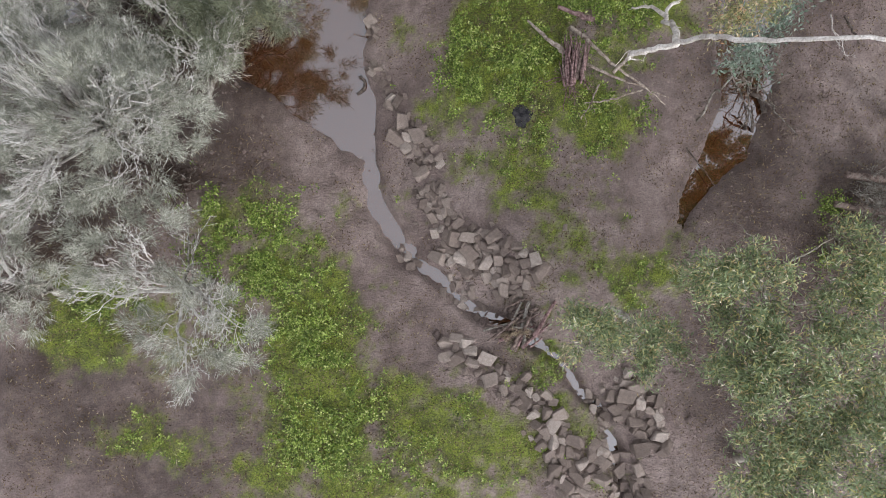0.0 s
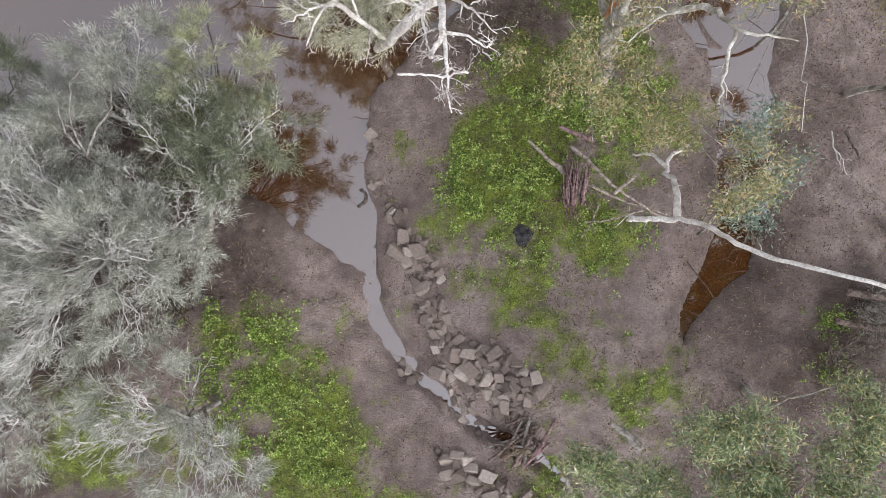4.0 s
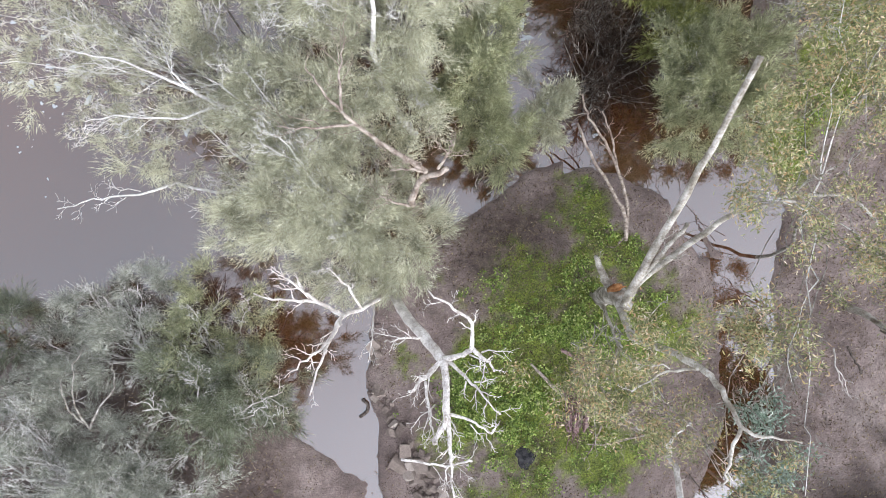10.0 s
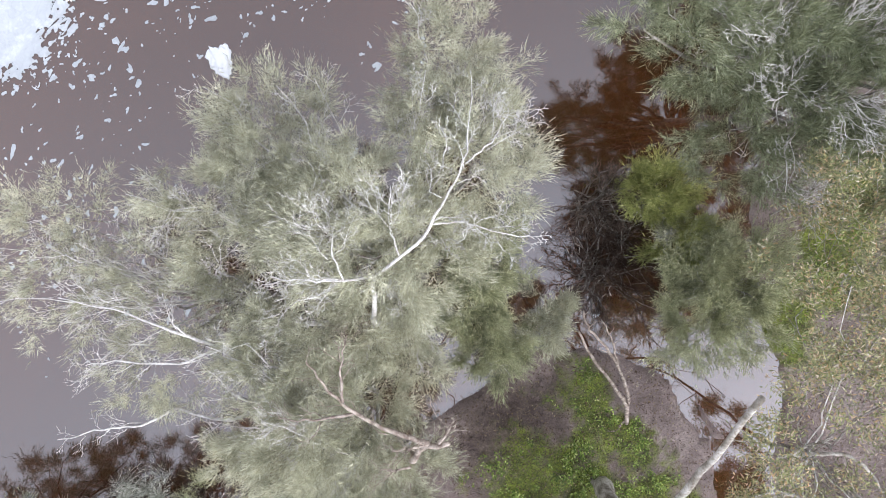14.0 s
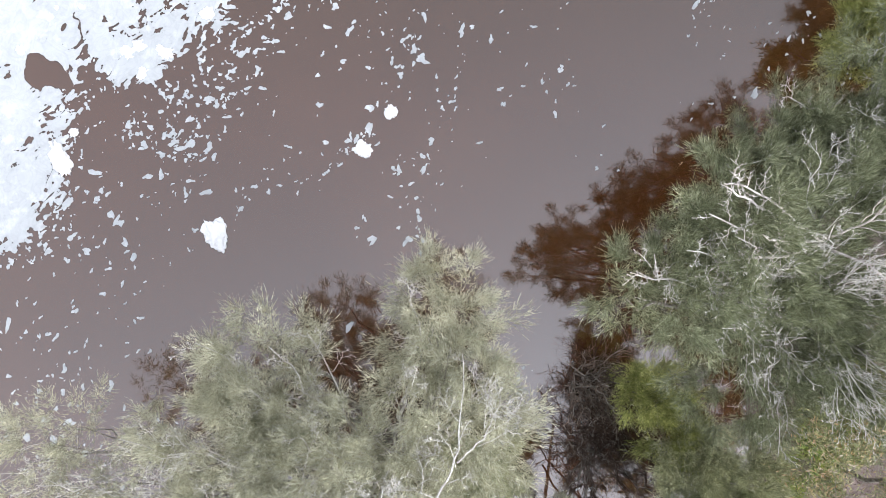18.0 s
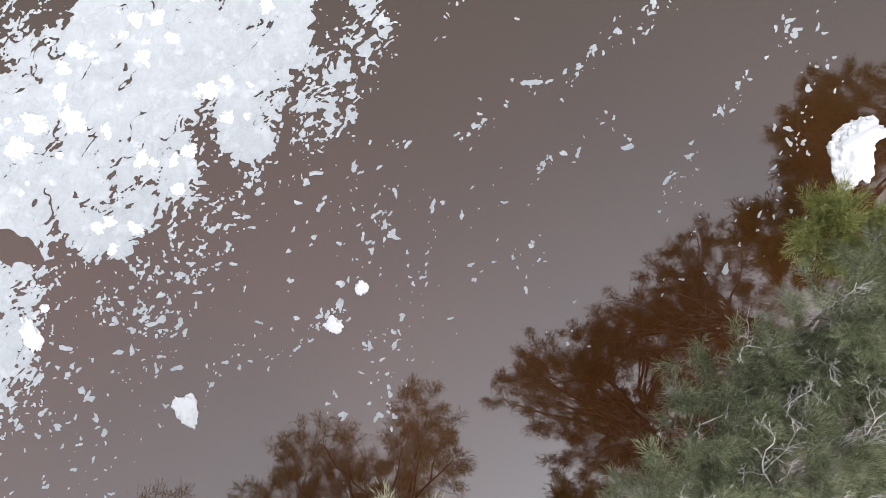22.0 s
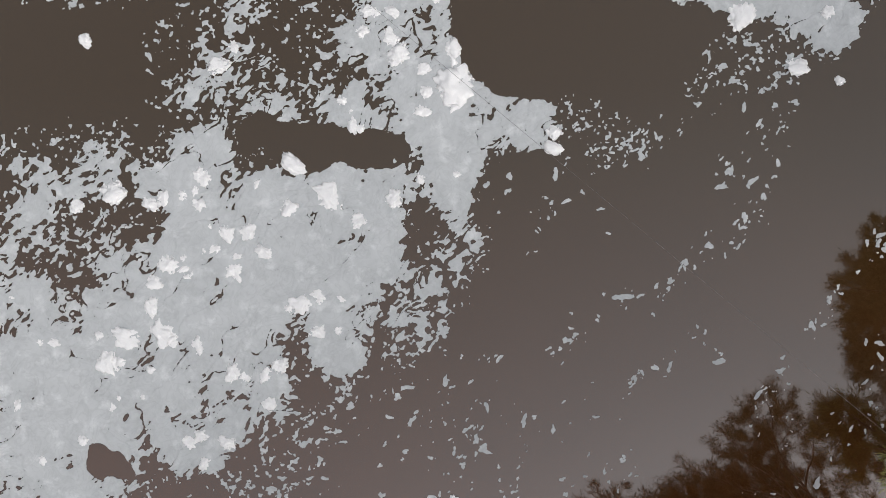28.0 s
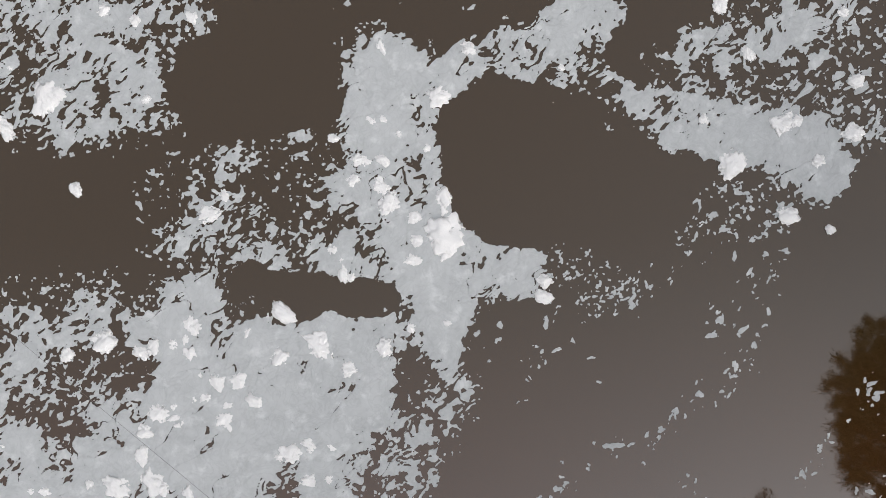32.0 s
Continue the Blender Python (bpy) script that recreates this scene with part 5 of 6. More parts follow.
ROCKS = [rock_mesh(300 + k) for k in range(16)]
BANDS = [([(-2.07, 6.46), (-1.89, 5.83)], 0.10, 0.20, 5), ([(-2.03, 5.20), (-1.56, 4.57), (-1.40, 4.02)], 0.18, 0.15, 16), ([(-1.24, 3.55), (-0.69, 3.00), (-0.35, 2.22)], 0.38, 0.21, 32), ([(-0.46, 1.74), (-0.14, 1.12), (0.09, 0.49)], 0.36, 0.20, 32),
         ([(-0.06, 0.33), (0.88, -0.06), (1.67, -0.38), (2.37, -0.93)], 0.62, 0.23, 65), ([(1.51, -0.93), (2.29, -1.24)], 0.35, 0.2, 17), ([(0.09, -2.50), (1.04, -3.29), (1.90, -3.60), (2.29, -4.23)], 0.34, 0.21, 32),
         ([(2.44, -4.05), (2.99, -4.99), (3.38, -5.77), (3.53, -6.71)], 0.42, 0.23, 45), ([(5.25, -3.27), (5.56, -4.36), (5.72, -5.45)], 0.42, 0.22, 35), ([(4.00, -5.45), (4.78, -6.08), (5.25, -6.86)], 0.55, 0.2, 35), ([(0.09, -0.93), (0.73, -1.41), (1.12, -1.88)], 0.3, 0.16, 15), ([(4.18, -3.91), (4.81, -4.70)], 0.4, 0.17, 17), ([(-1.34, -0.22), (-0.70, -0.46)], 0.12, 0.15, 5)]
rr = np.random.default_rng(130)
placed = []
for line, half, size, count in BANDS:
    line = np.array(line)
    for _ in range(count * 30):
        if count <= 0:
            break
        q, d = along(rr, line, 0.0, 1.0)
        d = d / np.hypot(*d)
        x, y = q + np.array([-d[1], d[0]]) * rr.uniform(-half, half)
        r = size * rr.uniform(0.55, 1.45)
        if any(math.hypot(x - a, y - b) < 0.50 * (r + c) for a, b, c in placed):
            continue
        placed.append((x, y, r))
        count -= 1
small = len(placed)
for line, half, size, count in BANDS:
    line = np.array(line)
    for _ in range(int(count * 0.5)):
        q, d = along(rr, line, 0.0, 1.0)
        d = d / np.hypot(*d)
        x, y = q + np.array([-d[1], d[0]]) * rr.normal(0, half * 1.1)
        r = rr.uniform(0.05, 0.11)
        if not any(math.hypot(x - a, y - b) < 0.75 * (r + c) for a, b, c in placed):
            placed.append((x, y, r))
rest = height([p[0] for p in placed], [p[1] for p in placed])
for k, (x, y, r) in enumerate(placed):
    ob = new("rock", ROCKS[k % 16])
    ob.matrix_world = pose(x, y, rest[k] + r * 0.10, rr.normal(0, 17), rr.normal(0, 17), rr.uniform(0, 360)) @ Matrix.Diagonal((r, r * rr.uniform(0.8, 1.1), r * rr.uniform(0.8, 1.05), 1))
    tagged(ob, "angular pale brown quarried rock bedded in creek mud" if k < small else "small broken stone lying between the creek rocks", "rock", "rocks lining the creek")

# ---- plants and litter on the ground ----


def scatter(rng, patches, per):
    """Places in soft ellipses, and how many each patch holds by its area."""
    out = []
    for cx, cy, rx, ry in patches:
        n = int(per * rx * ry * 3.14)
        a = rng.normal(0, 0.55, (n, 2)) * (rx, ry)
        out.append(a + (cx, cy))
    p = np.vstack(out)
    return p


WEEDS = [(11.2, 15.3, 0.7, 0.5), (10.3, 13.2, 0.7, 0.8), (9.7, 12.0, 0.5, 0.6), (-4.9, -0.2, 1.0, 0.9), (-3.9, -2.4, 0.9, 1.2), (-3.6, -5.2, 1.0, 0.9), (-5.38, 0.80, 1.41, 0.86), (-4.44, 0.48, 0.78, 0.70), (-3.50, -1.55, 0.70, 0.94), (-3.03, -3.27, 0.94, 0.94), (-3.50, -4.05, 1.09, 0.63), (-2.25, -4.67, 0.63, 0.47), (1.03, 4.70, 1.17, 0.94), (1.89, 5.17, 0.78, 1.09), (2.75, 5.95, 1.41, 0.78), (4.16, 3.38, 0.86, 0.78), (4.39, 5.95, 0.94, 0.78), (1.97, 3.30, 0.70, 0.55), (0.25, 5.49, 0.63, 0.78), (-2.25, -5.45, 1.25, 0.78), (-6.31, 1.11, 0.78, 0.63), (-6.00, -0.45, 1.09, 0.86), (-4.75, -0.77, 0.94, 0.78), (-5.69, -1.86, 0.94, 0.78), (-4.13, -2.80, 0.78, 0.78), (-9.13, -1.86, 0.94, 0.94), (3.00, 6.80, 0.93, 0.78), (5.48, 7.11, 0.93, 0.93), (5.17, 3.85, 0.78, 0.62), (0.98, 4.47, 1.09, 0.93), (10.77, 1.21, 0.62, 0.47), (10.9, 0.0, 0.6, 0.7), (11.7, -1.2, 0.6, 0.5), (3.45, 8.71, 0.63, 0.31), (0.95, 5.27, 0.94, 0.78), (2.20, 7.77, 0.47, 0.47), (2.19, 7.96, 0.94, 0.63), (3.29, 7.02, 1.25, 0.78), (3.91, 6.40, 0.94, 0.47)]
rw = np.random.default_rng(140)
wp = scatter(rw, WEEDS, 95)
keep = (fractal(141, wp[:, 0], wp[:, 1], 0.45, 3) > 0.49)
wp = wp[keep]
more = np.column_stack([rw.uniform(-10, 8, 16000), rw.uniform(-8, 12, 16000)])
more = more[(turf_mask(more[:, 0], more[:, 1]) > 0.25 + 0.5 * rw.random(16000)) & (fractal(147, more[:, 0], more[:, 1], 0.8, 3) > 0.52)]
wp = np.vstack([wp, more[:1300]])
wz = height(wp[:, 0], wp[:, 1])
ok = (wz > 0.06) & (np.hypot(wp[:, 0] - 2.11, wp[:, 1] - 3.56) > 0.42)
wp, wz = wp[ok], wz[ok]
per = 9
c = np.repeat(np.column_stack([wp, wz + 0.02 + 0.07 * rw.random(len(wz))]), per, 0)
way = unit(np.column_stack([rw.normal(size=(len(c), 2)), rw.uniform(0.0, 0.7, len(c))]))
lv, lq = leaves(rw, c + way * 0.03 + rw.normal(0, 0.03, c.shape) * (1, 1, 0.4), way, np.repeat(rw.uniform(0.032, 0.085, len(wp)), per)[:, None], 0.024)
tagged(new("weeds", mesh_of("weeds", lv, [lq], WEED)), "bright green broad-leaved weeds in patches on the bank", "plants", kind="stuff")

n = 330000
gp = np.column_stack([rw.uniform(-11, 12.5, n), rw.uniform(-8, 17, n)])
gk = turf_mask(gp[:, 0], gp[:, 1]) * (0.3 + fractal(142, gp[:, 0], gp[:, 1], 0.5, 2)) > rw.random(n) * 0.9 + 0.08
gp = gp[gk]
gz = height(gp[:, 0], gp[:, 1])
gv, gq = blades(rw, np.column_stack([gp, gz - 0.005]), unit(np.column_stack([rw.normal(0, 0.6, (len(gp), 2)), np.full(len(gp), 0.6)])), 0.085, 0.006, 0.3)
tagged(new("grass", mesh_of("grass", gv, [gq], GRASS)), "short yellow-green grass on the creek bank", "grass", kind="stuff")

n = 80000
lp = np.column_stack([rw.uniform(-12, 12.5, n), rw.uniform(-8, 17.5, n)])
lz = height(lp[:, 0], lp[:, 1])
ok = (lz > 0.04) & (fractal(143, lp[:, 0], lp[:, 1], 1.2, 4, 0.7) + 0.25 * (lp[:, 0] > 6.5) + 0.12 * ((lp[:, 1] > 8.5)) > 0.50)
lp, lz = lp[ok], lz[ok]
way = unit(np.column_stack([rw.normal(size=(len(lp), 2)), rw.normal(0, 0.15, len(lp))]))
v, q = leaves(rw, np.column_stack([lp, lz + 0.012]), way, 0.075, 0.012)
tagged(new("leaf_litter", mesh_of("leaf_litter", v, [q], LITTER)), "fallen brown and straw leaves scattered on mud", "leaf litter", kind="stuff")

n = 6500
tp = np.column_stack([rw.uniform(-12, 12.5, n), rw.uniform(-8, 17.5, n)])
tz = height(tp[:, 0], tp[:, 1])
heap = rw.normal(0, 1, (1100, 2)) * (0.95, 0.65) + (1.6, 9.3)
tp, n = np.vstack([tp, heap]), n + 1100
tz = height(tp[:, 0], tp[:, 1])
ok = (tz > 0.04) & ((np.arange(n) >= n - 1100) | (fractal(144, tp[:, 0], tp[:, 1], 1.5, 3) + 0.2 * (tp[:, 0] > 6.5) > 0.47))
items = []
for (x, y), z in zip(tp[ok], tz[ok]):
    a, ln = rw.uniform(0, 6.28), rw.uniform(0.08, 0.45)
    d = np.array([math.cos(a), math.sin(a), 0]) * ln / 2
    c = np.array([x, y, z + 0.015])
    items.append((wander(rw, c - d, c + d, 4, 0.1), taper(4, 0.006, 0.003)))
tagged(new("twig_litter", tubes_mesh("twig_litter", items, TWIGBROWN, 3)), "small dark twigs scattered over the mud", "twigs", kind="stuff")

STRAW = leaf_mat("dry_straw", [(0.0, (0.20, 0.15, 0.09)), (0.6, (0.36, 0.29, 0.19)), (1.0, (0.55, 0.48, 0.36))], 0.7, 0.2, 0.1)
n = 9000
sp2 = np.column_stack([rw.uniform(-11, 11, n), rw.uniform(-8, 15, n)])
sz = height(sp2[:, 0], sp2[:, 1])
ok = (sz > 0.04) & (fractal(146, sp2[:, 0], sp2[:, 1], 1.1, 3, 0.7) > 0.53)
sp2, sz = sp2[ok], sz[ok]
way = unit(np.column_stack([rw.normal(size=(len(sp2), 2)), rw.normal(0.1, 0.12, len(sp2))]))
v, q = blades(rw, np.column_stack([sp2, sz + 0.015]), way, 0.26, 0.005, 0.1)
tagged(new("straw", mesh_of("straw", v, [q], STRAW)), "dry straw-coloured stalks lying on the mud", "straw", kind="stuff")

# clods and pebbles in the mud
n = 5200
cp = np.column_stack([rw.uniform(-10, 11, n), rw.uniform(-8, 15, n)])
cz = height(cp[:, 0], cp[:, 1])
ok = (cz > 0.03) & (fractal(145, cp[:, 0], cp[:, 1], 1.0, 3, 0.7) > 0.49) & (turf_mask(cp[:, 0], cp[:, 1]) < 0.4)
cp, cz = cp[ok], cz[ok]
octa = np.array([[1, 0, 0], [0, 1, 0], [-1, 0, 0], [0, -1, 0], [0, 0, 0.7], [0, 0, -0.7]], float)
of = np.array([[0, 1, 4], [1, 2, 4], [2, 3, 4], [3, 0, 4], [1, 0, 5], [2, 1, 5], [3, 2, 5], [0, 3, 5]])
cr = rw.gamma(2.0, 0.014, len(cp)) + 0.008
cv = np.column_stack([cp, cz])[:, None] + octa[None] * (cr[:, None, None] * rw.uniform(0.6, 1.3, (len(cp), 6, 1)))
tagged(new("clods", mesh_of("clods", cv, [(np.arange(len(cp))[:, None, None] * 6 + of[None]).reshape(-1, 3)], GROUND)), "small clods of dried mud on the bank", "clods", kind="stuff")

# burnt patch
rb = np.random.default_rng(150)
ax, ay = 2.11, 3.56
ang = np.linspace(0, 2 * np.pi, 28, endpoint=False)
rings = [np.array([[ax, ay]])] + [np.column_stack([ax + r * (0.26 + 0.05 * np.sin(3 * ang + 1) + rb.normal(0, 0.015, 28)) * np.cos(ang), ay + r * (0.34 + rb.normal(0, 0.02, 28)) * np.sin(ang)]) for r in (0.25, 0.5, 0.75, 1.0)]
pp = np.vstack(rings)
pz = height(pp[:, 0], pp[:, 1]) + np.concatenate([[0.05], np.repeat([0.045, 0.035, 0.02, -0.01], 28)]) + rb.normal(0, 0.008, len(pp))
i = np.arange(28)
k = (i + 1) % 28
tris = np.stack([0 * i, 1 + i, 1 + k], -1)
qd = np.vstack([np.stack([1 + a * 28 + i, 1 + (a + 1) * 28 + i, 1 + (a + 1) * 28 + k, 1 + a * 28 + k], -1) for a in range(3)])
tagged(new("ash_patch", mesh_of("ash_patch", np.column_stack([pp, pz]), [tris, qd], CHAR, True)), "small black heap of ash on the green mound", "ash")

wire = np.array([(x, 30.2 - 0.83 * x, 13.5 + 0.0004 * x * x) for x in np.linspace(-45, 45, 31)])
tagged(new("overhead_wire", tubes_mesh("overhead_wire", [(wire, np.full(31, 0.0012))], WIRE, 5)), "thin grey wire strung high across the river", "wire", kind="structure")

# ---- foam on the river ----
SHEETS_A = [(-2.97, 38.91, -2.81, 36.34, 1.25, 1.00), (-2.17, 36.18, -1.45, 34.73, 1.25, 1.05), (-1.21, 34.49, 0.56, 34.17, 0.55, 0.90), (-1.37, 33.77, -1.77, 32.00, 0.61, 0.95), (-5.06, 32.00, -2.17, 32.16, 0.58, 0.90), (-6.35, 30.55, -4.58, 30.39, 1.37, 1.10), (-8.52, 32.97, -8.84, 31.20, 0.64, 1.05), (-12.46, 27.66, -7.15, 28.95, 1.16, 1.05), (-4.42, 30.07, -4.58, 27.50, 0.68, 0.85), (-10.37, 29.43, -8.76, 29.75, 0.96, 0.95), (-13.10, 40.04, -10.53, 40.84, 1.37, 0.68), (-10.37, 38.59, -8.76, 40.68, 0.64, 0.62)]
SHEETS_B = [(1.21, 39.56, 2.81, 41.16, 0.68, 0.80), (-1.53, 39.32, 0.24, 40.04, 0.55, 0.78), (4.26, 38.59, 6.99, 37.63, 0.55, 0.85), (6.83, 37.63, 9.24, 36.82, 0.68, 0.85), (6.03, 39.72, 7.47, 40.20, 1.04, 0.50), (8.92, 40.52, 10.69, 39.72, 1.37, 0.56), (8.44, 38.43, 10.05, 38.75, 1.04, 0.55), (-12.62, 32.16, -9.89, 31.68, 1.37, 0.56), (-8.44, 35.54, -7.15, 34.41, 1.13, 0.52), (-7.32, 37.31, -6.03, 37.15, 0.64, 0.44), (7.64, 36.02, 5.87, 35.06, 0.72, 0.36), (-4.10, 35.38, -3.14, 35.22, 1.37, 0.75), (2.65, 34.41, 3.30, 33.93, 0.96, 0.34)]
SHEETS_C = [(-11.98, 22.23, -11.66, 26.57, 1.22, 1.00), (-8.93, 25.93, -7.64, 26.89, 1.29, 1.00), (-10.54, 28.34, -8.93, 28.82, 0.88, 0.75), (-12.79, 30.11, -12.79, 28.82, 1.29, 0.55), (-6.52, 25.12, -4.75, 27.53, 0.96, 0.40), (-2.50, 28.34, -1.53, 30.43, 0.80, 0.45), (-7.64, 22.71, -6.84, 24.64, 0.80, 0.36), (-12.79, 32.68, -11.50, 32.36, 0.80, 0.55), (-15.04, 24.32, -14.72, 27.53, 1.93, 0.95), (-14.72, 21.43, -12.79, 21.10, 1.61, 0.95), (-3.46, 30.11, -2.82, 27.86, 0.64, 0.50)]
# lines of single flecks along the current: ends, half width, flecks to the metre
STRINGS = [(-4.05, 20.7, -1.6, 23.1, 0.16, 11), (-1.4, 23.3, -0.6, 25.4, 0.22, 11), (-0.5, 25.5, -0.4, 27.5, 0.25, 7), (-0.8, 19.7, 0.3, 23.6, 0.25, 7), (0.3, 23.6, 0.5, 26.0, 0.25, 8), (1.4, 27.1, 4.3, 29.7, 0.20, 7), (3.3, 26.3, 4.6, 27.1, 0.18, 12),
           (4.1, 28.7, 6.0, 30.9, 0.24, 9), (6.2, 30.0, 8.3, 33.6, 0.24, 10), (6.9, 25.2, 9.45, 29.1, 0.22, 9), (9.4, 29.0, 10.8, 30.5, 0.22, 7), (0.6, 29.9, 1.8, 32.9, 0.14, 7), (6.0, 31.7, 7.9, 34.3, 0.30, 11), (2.6, 34.9, 3.2, 38.2, 0.05, 7),
           (1.6, 33.6, 4.2, 33.4, 0.30, 16), (4.6, 33.6, 5.2, 34.0, 0.25, 7), (5.2, 35.2, 8.6, 35.0, 0.40, 10), (-13.0, 12.5, -9.5, 19.0, 1.30, 20), (-11.0, 19.0, -8.0, 22.6, 1.10, 20), (-8.0, 20.0, -5.6, 23.4, 0.45, 11), (-6.6, 19.8, -3.2, 22.6, 0.30, 7),
           (-2.4, 19.0, -0.6, 22.4, 0.35, 6), (-2.0, 24.6, -1.5, 27.4, 0.40, 9), (-3.6, 25.2, -2.4, 28.6, 0.55, 14), (-7.0, 22.6, -4.4, 26.0, 0.55, 13), (2.6, 25.3, 4.3, 23.4, 0.30, 3), (9.8, 25.2, 11.2, 27.8, 0.25, 9), (11.0, 27.6, 11.8, 31.4, 0.50, 6), (-12.5, 33.4, -9.8, 33.0, 0.40, 8), (-9.6, 36.6, -6.2, 38.6, 0.50, 6), (-5.5, 38.8, -4.2, 41.0, 0.40, 8)]
SHEETS_D = [(-0.52, 39.35, 0.77, 40.00, 0.60, 0.85), (0.77, 40.0, 2.37, 39.7, 0.50, 0.80), (2.37, 39.6, 3.98, 38.8, 0.45, 0.75), (5.30, 38.2, 8.80, 37.5, 0.70, 1.00), (-13.5, 38.6, -10.5, 39.0, 1.10, 0.72)]
SHEETS = SHEETS_A + SHEETS_B + SHEETS_C + SHEETS_D
HOLES = [(0.44, 37.10, 0.44, 36.80, 1.75, 1.00), (-6.83, 33.61, -3.30, 33.29, 0.45, 1.00), (-13.10, 35.70, -11.50, 35.54, 1.29, 0.80), (-7.64, 39.07, -5.71, 39.40, 1.37, 0.90), (2.65, 36.62, 3.94, 35.98, 1.35, 0.80), (-11.34, 24.08, -10.78, 24.08, 0.32, 1.20)]


def capsules(x, y, rows, soft):
    out = np.zeros(x.shape)
    for ax, ay, bx, by, r, s in rows:
        dx, dy = bx - ax, by - ay
        u = np.clip(((x - ax) * dx + (y - ay) * dy) / (dx * dx + dy * dy + 1e-9), 0, 1)
        d = np.hypot(x - ax - u * dx, y - ay - u * dy) / r
        out = np.maximum(out, s * np.clip((1 + soft - d) / soft, 0, 1))
    return out


def foam_field(x, y):
    wx = x + 0.9 * (fractal(61, x, y, 2.2, 3) - 0.5)
    wy = y + 0.9 * (fractal(62, x, y, 2.2, 3) - 0.5)
    dens = capsules(wx, wy, SHEETS, 0.85)
    dens = dens + 1.3 * (fractal(68, x, y, 1.0, 4, 0.65) - 0.53) * np.clip(dens * 2.2, 0, 1)
    hx, hy = wx + 0.5 * (fractal(69, x, y, 0.6, 3) - 0.5), wy + 0.5 * (fractal(70, x, y, 0.6, 3) - 0.5)
    dens = dens - 1.3 * capsules(hx, hy, HOLES, 0.25)
    c, s = math.cos(0.75), math.sin(0.75)
    u, v = (x * c + y * s), (-x * s + y * c)
    u, v = u + 0.5 * (fractal(63, x, y, 0.8, 2) - 0.5), v + 0.5 * (fractal(64, x, y, 0.8, 2) - 0.5)
    n = fractal(65, u / 1.9, v, 0.115, 3, 0.6)
    thin = np.clip((0.55 - dens) * 5, 0, 1)
    n = n * (1 - thin) + fractal(73, x, y, 0.105, 2, 0.5) * thin
    crack = np.abs(fractal(66, u / 2.2, v, 0.9, 4, 0.6) - 0.5)
    crack = 0.9 * np.clip(1 - crack / 0.022, 0, 1) * (fractal(67, x, y, 1.6, 2) > 0.43)
    fine = np.abs(fractal(71, u / 1.6, v, 0.34, 3, 0.6) - 0.5)
    crack = crack + 0.55 * np.clip(1 - fine / 0.03, 0, 1) * np.clip((fractal(72, x, y, 1.1, 2) - 0.42) * 6, 0, 1)
    clear = 0.30 * np.clip(1 - dens * 5, 0, 1) + 0.05 * thin
    core = np.clip((dens - 0.72) / 0.30, 0, 1)
    return np.maximum(dens, 0.0) - clear + 1.55 * (n - 0.5) * (1 - 0.70 * core) - 0.50 - crack * (1 - 0.45 * core)


def march(x0, x1, y0, y1, step, f):
    """The part of the plane where f is above zero, as triangles and quads cut at the edge."""
    xs, ys = np.arange(x0, x1, step), np.arange(y0, y1, step)
    X, Y = np.meshgrid(xs, ys, indexing="ij")
    near = capsules(X[::16, ::16], Y[::16, ::16], SHEETS, 1.6) > 0
    live = np.kron(near, np.ones((16, 16), bool))[:X.shape[0], :X.shape[1]]
    F = np.full(X.shape, -1.0)
    F[live] = f(X[live], Y[live])
    P = np.stack([X, Y], -1)
    cs = [(slice(None, -1), slice(None, -1)), (slice(1, None), slice(None, -1)), (slice(1, None), slice(1, None)), (slice(None, -1), slice(1, None))]
    p, v = np.stack([P[c] for c in cs], 2).reshape(-1, 4, 2), np.stack([F[c] for c in cs], 2).reshape(-1, 4)
    code = ((v > 0) * np.array([1, 2, 4, 8])).sum(1)
    polys = {3: [], 4: [], 5: [], 6: []}
    for k in range(1, 16):
        sel = code == k
        if not sel.any():
            continue
        pp, vv, pts = p[sel], v[sel], []
        for a in range(4):
            b = (a + 1) % 4
            if k >> a & 1:
                pts.append(np.concatenate([pp[:, a], vv[:, a:a + 1]], 1))
            if (k >> a & 1) != (k >> b & 1):
                t = (vv[:, a] / (vv[:, a] - vv[:, b]))[:, None]
                pts.append(np.concatenate([pp[:, a] + (pp[:, b] - pp[:, a]) * t, 0 * t], 1))
        polys[len(pts)].append(np.stack(pts, 1))
    vs, fs, off = [], [], 0
    for n, got in polys.items():
        if got:
            g = np.concatenate(got)
            vs.append(g.reshape(-1, 3))
            fs.append(np.arange(off, off + len(g) * n).reshape(-1, n))
            off += len(g) * n
    vs = np.concatenate(vs)
    vs[:, 2] = 0.010 + 0.02 * np.clip(vs[:, 2], 0, 1)
    return vs, fs


fv, ff = march(-20.0, 14.0, 10.0, 43.0, 0.029, foam_field)
tagged(new("river_foam", mesh_of("river_foam", fv, ff, FOAM)), "broken grey-white foam film drifting on the brown river", "foam", kind="stuff")

